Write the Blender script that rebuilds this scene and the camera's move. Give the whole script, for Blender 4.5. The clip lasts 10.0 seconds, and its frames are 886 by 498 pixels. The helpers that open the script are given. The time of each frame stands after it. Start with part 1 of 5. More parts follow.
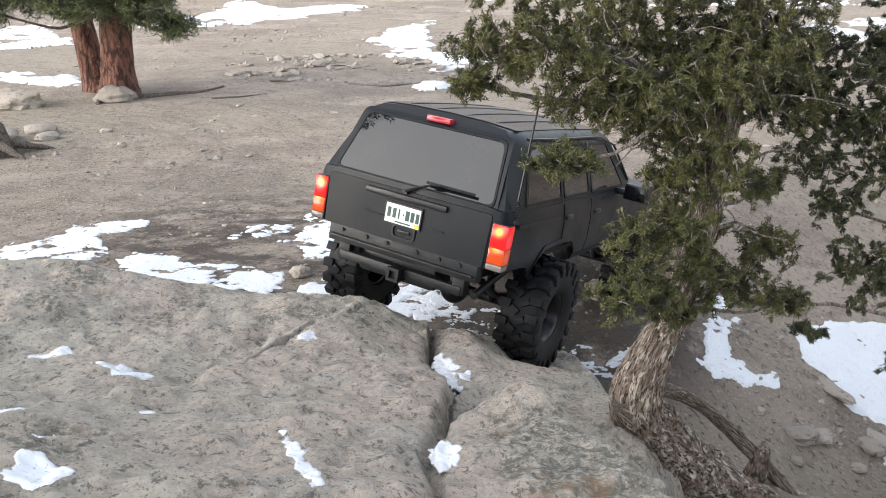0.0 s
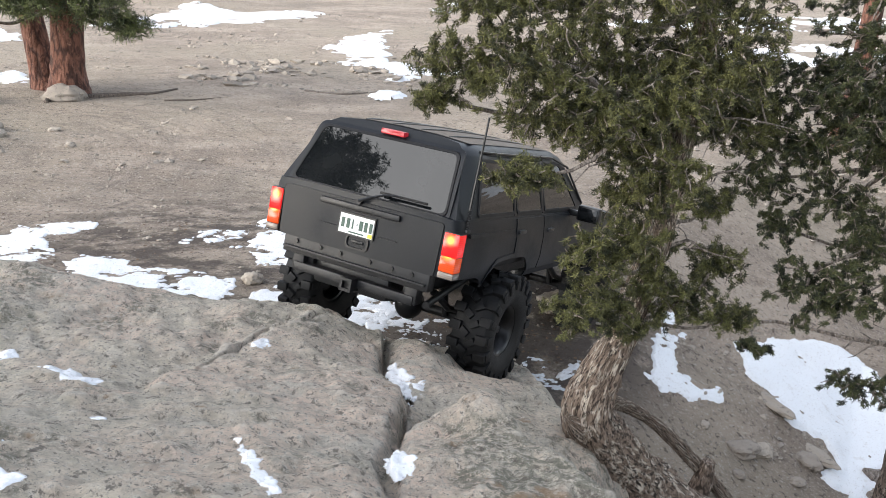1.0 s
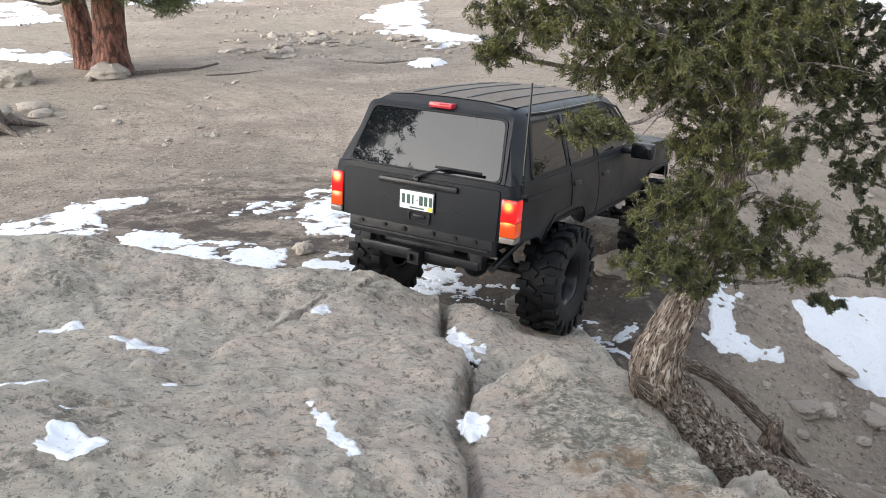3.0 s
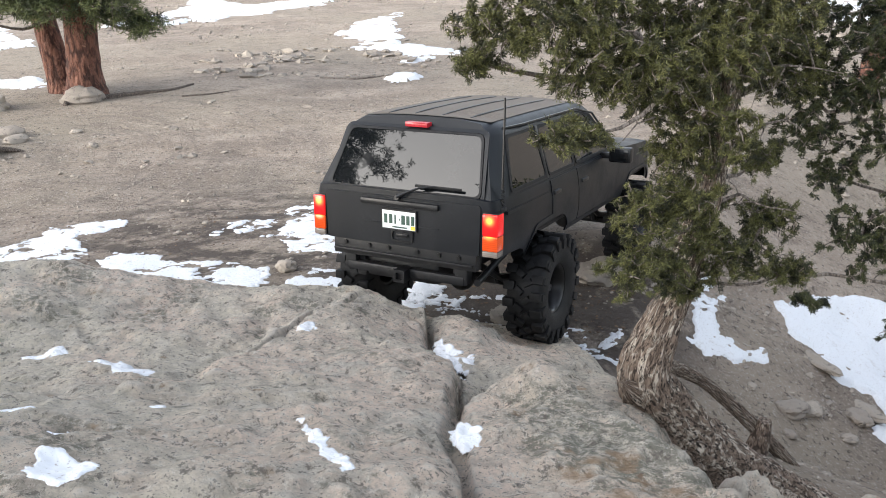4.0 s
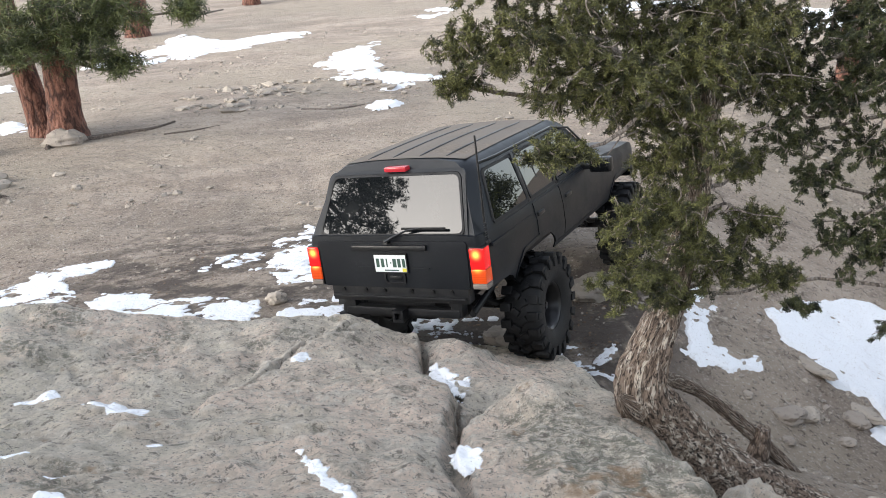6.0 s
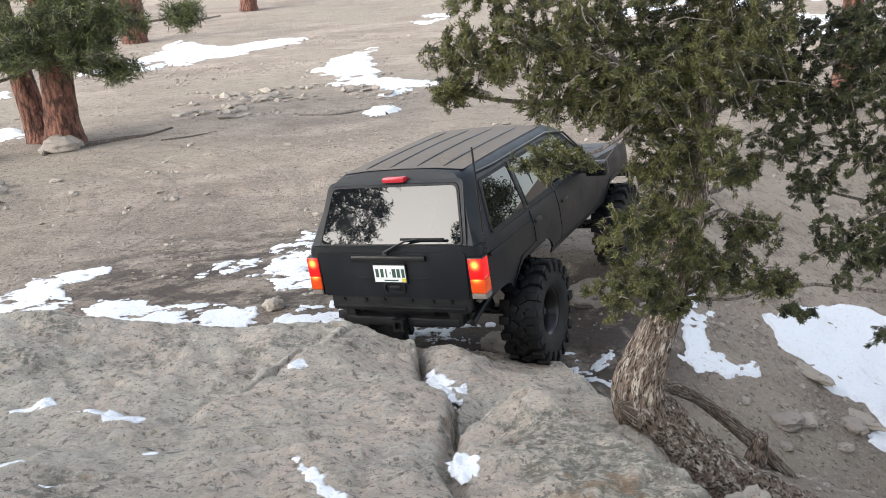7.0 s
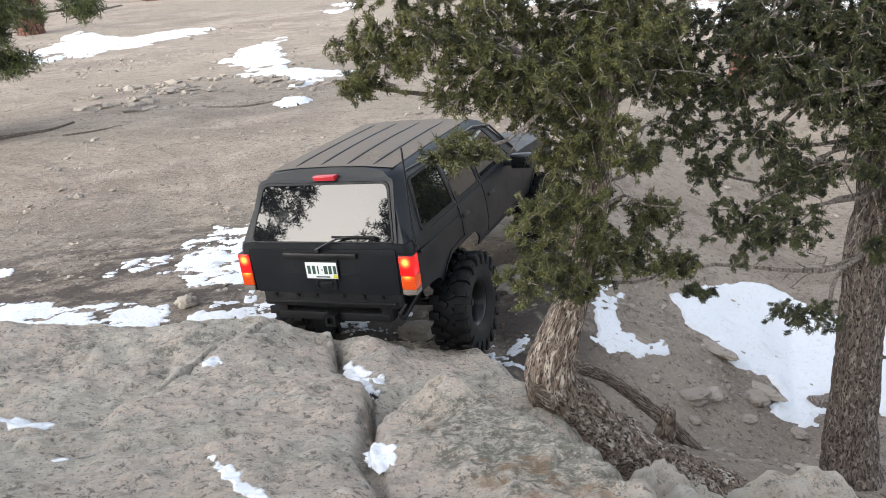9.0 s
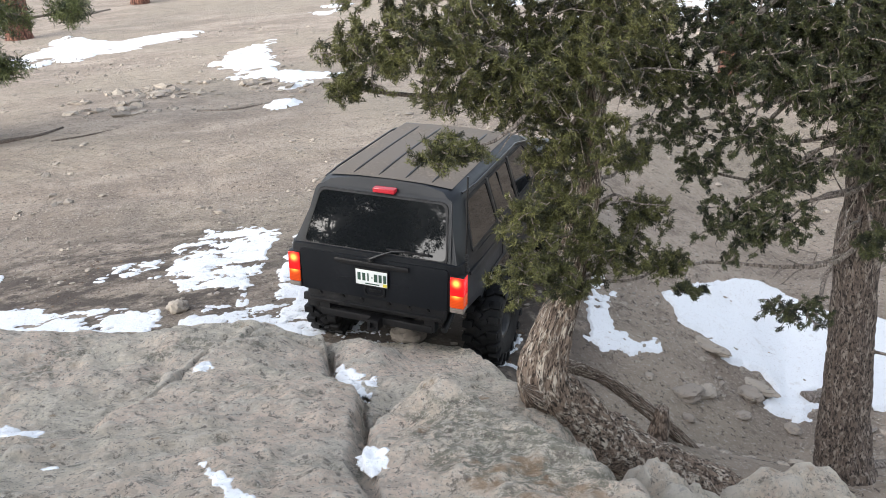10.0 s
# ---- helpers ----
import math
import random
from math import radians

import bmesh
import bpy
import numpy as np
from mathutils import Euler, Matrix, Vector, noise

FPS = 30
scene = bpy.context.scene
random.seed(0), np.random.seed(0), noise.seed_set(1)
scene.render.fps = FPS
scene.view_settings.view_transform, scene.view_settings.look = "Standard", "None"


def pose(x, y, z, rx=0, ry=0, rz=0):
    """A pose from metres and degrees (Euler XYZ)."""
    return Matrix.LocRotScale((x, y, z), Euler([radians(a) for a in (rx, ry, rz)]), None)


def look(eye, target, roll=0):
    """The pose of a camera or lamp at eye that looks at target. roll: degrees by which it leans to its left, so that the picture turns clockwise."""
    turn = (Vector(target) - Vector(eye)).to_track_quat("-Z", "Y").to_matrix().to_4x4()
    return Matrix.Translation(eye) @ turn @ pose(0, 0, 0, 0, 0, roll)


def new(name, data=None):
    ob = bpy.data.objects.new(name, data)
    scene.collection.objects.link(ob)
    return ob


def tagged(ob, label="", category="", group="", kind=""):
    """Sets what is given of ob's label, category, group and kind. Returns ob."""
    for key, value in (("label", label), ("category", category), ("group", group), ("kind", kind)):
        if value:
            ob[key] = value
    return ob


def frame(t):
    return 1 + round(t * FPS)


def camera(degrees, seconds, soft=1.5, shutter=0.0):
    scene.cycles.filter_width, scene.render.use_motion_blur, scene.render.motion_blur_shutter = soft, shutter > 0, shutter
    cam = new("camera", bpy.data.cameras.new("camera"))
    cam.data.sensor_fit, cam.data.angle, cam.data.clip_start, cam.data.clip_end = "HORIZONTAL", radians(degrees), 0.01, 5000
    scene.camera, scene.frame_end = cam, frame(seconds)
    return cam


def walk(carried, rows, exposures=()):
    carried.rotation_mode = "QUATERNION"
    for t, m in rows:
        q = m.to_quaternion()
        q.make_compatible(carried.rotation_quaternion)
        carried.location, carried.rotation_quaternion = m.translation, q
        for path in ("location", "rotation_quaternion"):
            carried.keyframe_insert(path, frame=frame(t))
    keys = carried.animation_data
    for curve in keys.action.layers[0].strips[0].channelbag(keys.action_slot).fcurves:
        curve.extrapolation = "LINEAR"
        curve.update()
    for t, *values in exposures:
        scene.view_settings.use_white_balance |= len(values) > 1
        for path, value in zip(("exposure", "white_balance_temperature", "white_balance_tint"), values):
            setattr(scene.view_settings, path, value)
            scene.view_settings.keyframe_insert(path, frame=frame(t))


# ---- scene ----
cam = camera(54.0, 10.0, 0.9)
PATH = [
    (0, pose(0.197, 0.012, 3.857, 68.00, -0.01, -0.00)),
    (0.5, pose(0.187, 0.021, 3.850, 67.44, -1.33, -0.62)),
    (1, pose(0.154, -0.019, 3.875, 68.71, -2.51, -2.53)),
    (1.5, pose(0.095, 0.042, 3.824, 67.81, -1.60, -2.05)),
    (2, pose(0.040, 0.052, 3.796, 66.61, -1.08, -0.59)),
    (3.5, pose(0.029, 0.033, 3.792, 66.96, 0.40, -1.47)),
    (4, pose(0.013, 0.032, 3.788, 67.58, 1.13, -2.61)),
    (4.5, pose(-0.001, 0.017, 3.791, 68.43, 2.00, -3.60)),
    (5, pose(-0.005, 0.029, 3.787, 69.05, 2.90, -3.83)),
    (5.5, pose(-0.001, 0.027, 3.780, 69.04, 3.39, -4.18)),
    (7, pose(0.007, 0.034, 3.785, 69.49, 3.54, -4.57)),
    (7.5, pose(0.013, 0.028, 3.787, 69.50, 3.59, -5.03)),
    (8, pose(0.027, 0.013, 3.790, 68.78, 3.49, -6.54)),
    (8.5, pose(0.031, 0.005, 3.798, 68.46, 3.24, -8.53)),
    (9, pose(0.033, -0.006, 3.810, 68.43, 3.17, -10.24)),
    (9.5, pose(0.042, -0.003, 3.812, 68.42, 3.51, -10.74)),
    (10, pose(0.050, 0.006, 3.810, 68.40, 3.74, -10.96)),
]
walk(cam, PATH)

# ---- world and light ----
SUN_EL, SUN_AZ = 27.0, 248.0
world = bpy.data.worlds.new("sky")
scene.world = world
world.use_nodes = True
wn = world.node_tree
sky = wn.nodes.new("ShaderNodeTexSky")
sky.sky_type = "NISHITA"
sky.sun_disc = False
sky.sun_elevation, sky.sun_rotation = radians(SUN_EL), radians(SUN_AZ)
sky.dust_density = 1.5
haze = wn.nodes.new("ShaderNodeHueSaturation")
haze.inputs["Saturation"].default_value = 0.45
wn.links.new(sky.outputs[0], haze.inputs["Color"])
wn.links.new(haze.outputs[0], wn.nodes["Background"].inputs[0])
wn.nodes["Background"].inputs[1].default_value = 0.15
sun = new("sun", bpy.data.lights.new("sun", "SUN"))
sun.data.energy, sun.data.angle, sun.data.color = 1.0, radians(60), (1, 0.98, 0.95)
sun.matrix_world = look((0, 0, 0), (-math.sin(radians(SUN_AZ)) * math.cos(radians(SUN_EL)), -math.cos(radians(SUN_AZ)) * math.cos(radians(SUN_EL)), -math.sin(radians(SUN_EL))))
scene.view_settings.exposure = 1.72


# ---- materials ----
def shader(name, rough=0.8, metal=0.0):
    m = bpy.data.materials.new(name)
    m.use_nodes = True
    b = m.node_tree.nodes["Principled BSDF"]
    b.inputs["Roughness"].default_value, b.inputs["Metallic"].default_value = rough, metal
    return m, m.node_tree.nodes, m.node_tree.links, b


def put(link, value, socket):
    if isinstance(value, (int, float)):
        socket.default_value = value
    elif isinstance(value, tuple):
        socket.default_value = (*value, 1)
    else:
        link.new(value, socket)


def coords(nodes, link, scale=(1, 1, 1), turn=(0, 0, 0)):
    tc, mp = nodes.new("ShaderNodeTexCoord"), nodes.new("ShaderNodeMapping")
    mp.inputs["Scale"].default_value = scale
    mp.inputs["Rotation"].default_value = turn
    link.new(tc.outputs["Object"], mp.inputs["Vector"])
    return mp.outputs[0]


def noise_tex(nodes, link, at, scale, detail=4, rough=0.6, distort=0.0):
    n = nodes.new("ShaderNodeTexNoise")
    link.new(at, n.inputs["Vector"])
    for key, v in (("Scale", scale), ("Detail", detail), ("Roughness", rough), ("Distortion", distort)):
        n.inputs[key].default_value = v
    return n.outputs["Fac"]


def cells(nodes, link, at, scale, feature="F1", jitter=1.0):
    n = nodes.new("ShaderNodeTexVoronoi")
    n.feature = feature
    link.new(at, n.inputs["Vector"])
    n.inputs["Scale"].default_value, n.inputs["Randomness"].default_value = scale, jitter
    return n.outputs["Distance"]


def between(nodes, link, value, low, high):
    n = nodes.new("ShaderNodeMapRange")
    n.interpolation_type = "SMOOTHSTEP"
    put(link, value, n.inputs["Value"])
    n.inputs["From Min"].default_value, n.inputs["From Max"].default_value = low, high
    return n.outputs[0]


def blend(nodes, link, fac, a, b, kind="MIX"):
    n = nodes.new("ShaderNodeMix")
    n.data_type, n.blend_type = "RGBA", kind
    put(link, fac, n.inputs[0])
    put(link, a, n.inputs[6])
    put(link, b, n.inputs[7])
    return n.outputs[2]


def maths(nodes, link, op, a, b):
    n = nodes.new("ShaderNodeMath")
    n.operation = op
    put(link, a, n.inputs[0])
    put(link, b, n.inputs[1])
    return n.outputs[0]


def relief(nodes, link, bsdf, height, strength, depth):
    n = nodes.new("ShaderNodeBump")
    n.inputs["Strength"].default_value, n.inputs["Distance"].default_value = strength, depth
    link.new(height, n.inputs["Height"])
    link.new(n.outputs[0], bsdf.inputs["Normal"])


def island_random(nodes):
    return nodes.new("ShaderNodeNewGeometry").outputs["Random Per Island"]


def near_place(nodes, link, at, place, inner, outer):
    """One near a place, nought beyond it."""
    n = nodes.new("ShaderNodeVectorMath")
    n.operation = "DISTANCE"
    link.new(at, n.inputs[0])
    n.inputs[1].default_value = place
    return between(nodes, link, n.outputs["Value"], outer, inner)


def granite():
    m, n, l, b = shader("granite", 0.9)
    at = coords(n, l)
    flat = coords(n, l, (1.1, 0.95, 1.0), (0, 0, 0.6))
    base = blend(n, l, between(n, l, noise_tex(n, l, at, 0.9, 5), 0.40, 0.60), (0.71, 0.645, 0.525), (0.80, 0.655, 0.535))
    base = blend(n, l, between(n, l, noise_tex(n, l, at, 2.6, 6, 0.7), 0.50, 0.66), base, (0.66, 0.605, 0.515))
    patch = maths(n, l, "ADD", noise_tex(n, l, at, 2.1, 6, 0.7), maths(n, l, "MULTIPLY", near_place(n, l, at, (0.98, 3.1, 1.5), 0.35, 0.85), 0.26))
    patch = maths(n, l, "ADD", patch, maths(n, l, "MULTIPLY", near_place(n, l, at, (-3.0, 5.6, 1.2), 0.4, 1.3), 0.09))
    lichen = maths(n, l, "MULTIPLY", between(n, l, patch, 0.52, 0.64), between(n, l, noise_tex(n, l, at, 18, 6, 0.8), 0.42, 0.54))
    base = blend(n, l, maths(n, l, "MULTIPLY", lichen, 0.85), base, (0.15, 0.155, 0.115))
    mottle = between(n, l, noise_tex(n, l, at, 11, 8, 0.78), 0.44, 0.60)
    base = blend(n, l, maths(n, l, "MULTIPLY", mottle, 0.55), base, (0.46, 0.41, 0.34))
    stain = between(n, l, noise_tex(n, l, flat, 6.5, 8, 0.75, 0.6), 0.53, 0.68)
    base = blend(n, l, maths(n, l, "MULTIPLY", stain, 0.42), base, (0.30, 0.25, 0.20))
    base = blend(n, l, between(n, l, noise_tex(n, l, at, 30, 6, 0.8), 0.525, 0.60), base, (0.80, 0.73, 0.63))
    base = blend(n, l, maths(n, l, "MULTIPLY", between(n, l, noise_tex(n, l, flat, 17, 6, 0.78), 0.545, 0.61), 0.8), base, (0.17, 0.145, 0.12))
    base = blend(n, l, maths(n, l, "MULTIPLY", between(n, l, noise_tex(n, l, at, 60, 3, 0.7), 0.58, 0.65), 0.7), base, (0.09, 0.08, 0.068))
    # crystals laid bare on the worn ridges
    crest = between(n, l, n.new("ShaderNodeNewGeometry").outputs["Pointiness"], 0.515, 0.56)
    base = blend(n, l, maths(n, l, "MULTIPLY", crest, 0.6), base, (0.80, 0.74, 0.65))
    rust = maths(n, l, "MULTIPLY", between(n, l, maths(n, l, "ADD", noise_tex(n, l, at, 5.5, 4), maths(n, l, "MULTIPLY", near_place(n, l, at, (0.72, 2.62, 1.66), 0.1, 0.42), 0.2)), 0.62, 0.76), 0.55)
    base = blend(n, l, rust, base, (0.36, 0.20, 0.085))
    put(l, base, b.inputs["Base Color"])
    rough = maths(n, l, "ADD", noise_tex(n, l, at, 34, 7, 0.8), maths(n, l, "MULTIPLY", noise_tex(n, l, flat, 9, 8, 0.75), 1.6))
    relief(n, l, b, rough, 1.0, 0.05)
    return m


def dirt():
    m, n, l, b = shader("dirt", 0.95)
    at = coords(n, l)
    along = coords(n, l, (0.7, 1.25, 1), (0, 0, -0.6))
    base = blend(n, l, between(n, l, noise_tex(n, l, along, 0.6, 7, 0.65), 0.40, 0.62), (0.265, 0.212, 0.167), (0.42, 0.342, 0.273))
    base = blend(n, l, between(n, l, noise_tex(n, l, at, 0.16, 4), 0.42, 0.62), base, (0.335, 0.28, 0.215))
    base = blend(n, l, maths(n, l, "MULTIPLY", between(n, l, noise_tex(n, l, along, 3.0, 8, 0.75, 0.5), 0.50, 0.64), 0.6), base, (0.165, 0.133, 0.108))
    # wheel marks that swing round in the clearing
    shift = n.new("ShaderNodeVectorMath")
    shift.operation = "SUBTRACT"
    l.new(at, shift.inputs[0])
    shift.inputs[1].default_value = (-7.2, 13.0, 0)
    parts = n.new("ShaderNodeSeparateXYZ")
    l.new(shift.outputs[0], parts.inputs[0])
    reach = maths(n, l, "SQRT", maths(n, l, "ADD", maths(n, l, "MULTIPLY", parts.outputs[0], parts.outputs[0]), maths(n, l, "MULTIPLY", parts.outputs[1], parts.outputs[1])), 0.0)
    polar = n.new("ShaderNodeCombineXYZ")
    l.new(maths(n, l, "MULTIPLY", reach, 3.2), polar.inputs[0])
    l.new(maths(n, l, "MULTIPLY", maths(n, l, "ARCTAN2", parts.outputs[1], parts.outputs[0]), 1.6), polar.inputs[1])
    swirl = noise_tex(n, l, polar.outputs[0], 1.0, 5, 0.6, 0.3)
    mark = maths(n, l, "MULTIPLY", between(n, l, swirl, 0.50, 0.64), between(n, l, reach, 9.0, 5.0))
    base = blend(n, l, maths(n, l, "MULTIPLY", mark, 0.55), base, (0.20, 0.165, 0.135))
    grit = noise_tex(n, l, at, 30, 5, 0.8)
    base = blend(n, l, between(n, l, grit, 0.545, 0.61), base, (0.50, 0.44, 0.38))
    base = blend(n, l, between(n, l, noise_tex(n, l, at, 14, 5, 0.78), 0.56, 0.62), base, (0.115, 0.092, 0.075))
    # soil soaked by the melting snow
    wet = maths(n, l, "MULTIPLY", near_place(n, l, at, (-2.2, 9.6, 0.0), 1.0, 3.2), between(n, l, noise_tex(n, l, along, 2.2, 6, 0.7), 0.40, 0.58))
    # damp soil under the car, with the car's shade painted into its colour
    wet_shade = maths(n, l, "MULTIPLY", near_place(n, l, at, (1.5, 8.1, -0.1), 1.0, 2.0), between(n, l, noise_tex(n, l, at, 2.6, 6, 0.7), 0.28, 0.50))
    base = blend(n, l, maths(n, l, "MULTIPLY", maths(n, l, "MAXIMUM", wet, wet_shade), 0.85), base, (0.06, 0.046, 0.038))
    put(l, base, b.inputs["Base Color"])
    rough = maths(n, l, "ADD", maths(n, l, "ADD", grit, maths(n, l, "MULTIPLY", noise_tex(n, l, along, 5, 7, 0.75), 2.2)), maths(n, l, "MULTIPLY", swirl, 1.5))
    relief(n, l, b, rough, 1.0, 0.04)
    return m


def snow():
    m, n, l, b = shader("snow", 0.6)
    at = coords(n, l)
    dirty = maths(n, l, "MULTIPLY", between(n, l, noise_tex(n, l, at, 9, 5, 0.7), 0.56, 0.72), 0.5)
    base = blend(n, l, dirty, (0.72, 0.735, 0.755), (0.48, 0.445, 0.41))
    base = blend(n, l, maths(n, l, "MULTIPLY", between(n, l, noise_tex(n, l, at, 55, 4, 0.7), 0.58, 0.68), 0.7), base, (0.26, 0.21, 0.17))
    put(l, base, b.inputs["Base Color"])
    b.inputs["Subsurface Weight"].default_value = 0.0
    relief(n, l, b, noise_tex(n, l, at, 22, 5, 0.65), 0.6, 0.02)
    return m


def bark(name, dark, mid, light, size=1.0, groove=0.8, strips=False):
    """Plates of bark; strips: long flaking strips that follow the stem."""
    m, n, l, b = shader(name, 0.92)
    if strips:
        stem = n.new("ShaderNodeAttribute")
        stem.attribute_name = "stem"
        mp = n.new("ShaderNodeMapping")
        mp.inputs["Scale"].default_value = (1, 1, 0.42)
        l.new(stem.outputs["Vector"], mp.inputs["Vector"])
        at = mp.outputs[0]
        wood = noise_tex(n, l, at, 34 / size, 7, 0.72, 0.5)
        ridge = noise_tex(n, l, at, 20 / size, 6, 0.7, 0.8)
        base = blend(n, l, between(n, l, wood, 0.36, 0.60), dark, mid)
        base = blend(n, l, between(n, l, ridge, 0.50, 0.62), base, light)
        base = blend(n, l, between(n, l, noise_tex(n, l, at, 48 / size, 5, 0.7), 0.52, 0.58), base, tuple(c * 0.4 for c in dark))
        put(l, base, b.inputs["Base Color"])
        relief(n, l, b, maths(n, l, "ADD", maths(n, l, "MULTIPLY", ridge, 1.6), wood), groove, 0.05 * size)
        return m
    at = coords(n, l, (11 / size, 11 / size, 4.0 / size))
    plates = cells(n, l, at, 2.4)
    wood = noise_tex(n, l, coords(n, l, (1, 1, 0.4)), 24 / size, 6, 0.7, 0.8)
    base = blend(n, l, between(n, l, wood, 0.38, 0.58), dark, mid)
    base = blend(n, l, between(n, l, noise_tex(n, l, at, 2.0, 5, 0.7, 1.0), 0.52, 0.68), base, light)
    base = blend(n, l, maths(n, l, "MULTIPLY", between(n, l, plates, 0.52, 0.78), 0.85), base, tuple(c * 0.5 for c in dark))
    put(l, base, b.inputs["Base Color"])
    relief(n, l, b, maths(n, l, "ADD", maths(n, l, "MULTIPLY", plates, -0.8), wood), groove, 0.045 * size)
    return m


def leaf(name, deep, fresh, tuft=3.2):
    m, n, l, b = shader(name, 0.62)
    r = island_random(n)
    base = blend(n, l, r, deep, fresh)
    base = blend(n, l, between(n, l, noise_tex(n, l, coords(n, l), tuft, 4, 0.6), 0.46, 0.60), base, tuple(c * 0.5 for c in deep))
    put(l, base, b.inputs["Base Color"])
    return m


def stone_mix(name, a, c, dark):
    m, n, l, b = shader(name, 0.9)
    at = coords(n, l)
    base = blend(n, l, island_random(n), a, c)
    base = blend(n, l, between(n, l, noise_tex(n, l, at, 14, 5, 0.7), 0.52, 0.68), base, dark)
    put(l, base, b.inputs["Base Color"])
    relief(n, l, b, noise_tex(n, l, at, 40, 5, 0.7), 0.7, 0.01)
    return m


def worn(name, color, rough, dust=(0.16, 0.14, 0.12), amount=0.25, metal=0.0, bump=0.0, gloss=0.5):
    """Paint, rubber or metal with dust and uneven gloss."""
    m, n, l, b = shader(name, rough, metal)
    at = coords(n, l)
    soft = between(n, l, noise_tex(n, l, at, 2.3, 6, 0.65), 0.42, 0.75)
    fine = between(n, l, noise_tex(n, l, at, 38, 4, 0.7), 0.40, 0.75)
    put(l, blend(n, l, maths(n, l, "MULTIPLY", maths(n, l, "MULTIPLY", soft, fine), amount), color, dust), b.inputs["Base Color"])
    put(l, maths(n, l, "ADD", rough - 0.08, maths(n, l, "MULTIPLY", soft, 0.18)), b.inputs["Roughness"])
    b.inputs["Specular IOR Level"].default_value = gloss
    if bump:
        relief(n, l, b, noise_tex(n, l, at, 160, 3, 0.7), bump, 0.004)
    return m


def lens(name, color, glow, bulb=None):
    """Ribbed plastic; bulb: the x, y, z of each lit bulb behind it and how far its light spreads."""
    m, n, l, b = shader(name, 0.18)
    at = coords(n, l)
    w = n.new("ShaderNodeTexWave")
    w.bands_direction = "Z"
    w.inputs["Scale"].default_value = 22
    l.new(at, w.inputs["Vector"])
    put(l, blend(n, l, w.outputs["Fac"], color, tuple(c * 0.8 for c in color)), b.inputs["Base Color"])
    b.inputs["Emission Color"].default_value = (*color, 1)
    b.inputs["Emission Strength"].default_value = glow
    if bulb:
        lit = maths(n, l, "ADD", near_place(n, l, at, bulb[0], 0.0, 0.075), near_place(n, l, at, bulb[1], 0.0, 0.075))
        hot = maths(n, l, "POWER", lit, 1.6)
        put(l, blend(n, l, hot, tuple(c * 2.2 for c in color), (1.0, 0.20, 0.03)), b.inputs["Emission Color"])
        put(l, maths(n, l, "ADD", glow, maths(n, l, "MULTIPLY", hot, 2.2)), b.inputs["Emission Strength"])
    return m


def tinted_glass():
    m, n, l, b = shader("tinted_glass", 0.012)
    at = coords(n, l)
    haze = between(n, l, noise_tex(n, l, at, 1.6, 5, 0.6), 0.40, 0.80)
    put(l, blend(n, l, maths(n, l, "MULTIPLY", haze, 0.10), (0.006, 0.007, 0.008), (0.10, 0.10, 0.10)), b.inputs["Base Color"])
    b.inputs["IOR"].default_value = 1.42
    b.inputs["Coat Weight"].default_value = 0.0
    b.inputs["Coat Roughness"].default_value = 0.015
    b.inputs["Coat IOR"].default_value = 1.5
    return m


DIRT, GRANITE, SNOW = dirt(), granite(), snow()
JUNIPER_BARK = bark("juniper_bark", (0.085, 0.058, 0.042), (0.26, 0.195, 0.15), (0.50, 0.43, 0.36), 0.5, 1.0)
PINE_BARK = bark("pine_bark", (0.075, 0.058, 0.048), (0.17, 0.135, 0.11), (0.28, 0.235, 0.20), 0.5, 1.0)
STRIP_BARK = bark("strip_bark", (0.10, 0.068, 0.048), (0.36, 0.265, 0.20), (0.74, 0.65, 0.54), 0.75, 1.0, True)
SCALY_BARK = bark("scaly_bark", (0.075, 0.056, 0.045), (0.21, 0.16, 0.13), (0.38, 0.32, 0.27), 0.7, 1.0, True)
RED_BARK = bark("red_bark", (0.075, 0.03, 0.02), (0.20, 0.090, 0.06), (0.27, 0.14, 0.10), 2.2, 0.9)
TWIG = bark("twig_bark", (0.10, 0.08, 0.065), (0.24, 0.20, 0.17), (0.40, 0.36, 0.32), 0.4, 0.4)
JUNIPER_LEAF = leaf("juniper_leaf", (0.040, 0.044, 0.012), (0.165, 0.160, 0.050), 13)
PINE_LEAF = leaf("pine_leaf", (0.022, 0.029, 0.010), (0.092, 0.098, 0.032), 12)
LONG_LEAF = leaf("long_needle", (0.045, 0.062, 0.02), (0.15, 0.165, 0.055))
STONE = stone_mix("stone", (0.38, 0.33, 0.27), (0.26, 0.225, 0.19), (0.16, 0.14, 0.12))
DUFF = stone_mix("litter", (0.20, 0.13, 0.08), (0.10, 0.07, 0.05), (0.07, 0.05, 0.04))
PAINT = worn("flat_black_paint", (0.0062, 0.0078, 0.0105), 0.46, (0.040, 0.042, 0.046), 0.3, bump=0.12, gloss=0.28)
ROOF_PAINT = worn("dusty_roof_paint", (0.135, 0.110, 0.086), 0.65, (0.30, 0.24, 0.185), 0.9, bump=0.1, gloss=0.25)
TRIM = worn("black_plastic", (0.0075, 0.0078, 0.009), 0.40, (0.06, 0.056, 0.052), 0.25, gloss=0.42)
SEAL = worn("rubber_seal", (0.005, 0.005, 0.006), 0.6, (0.04, 0.035, 0.03), 0.2, gloss=0.3)
RUBBER = worn("tyre_rubber", (0.007, 0.0073, 0.008), 0.62, (0.05, 0.045, 0.04), 0.25, bump=0.3, gloss=0.28)
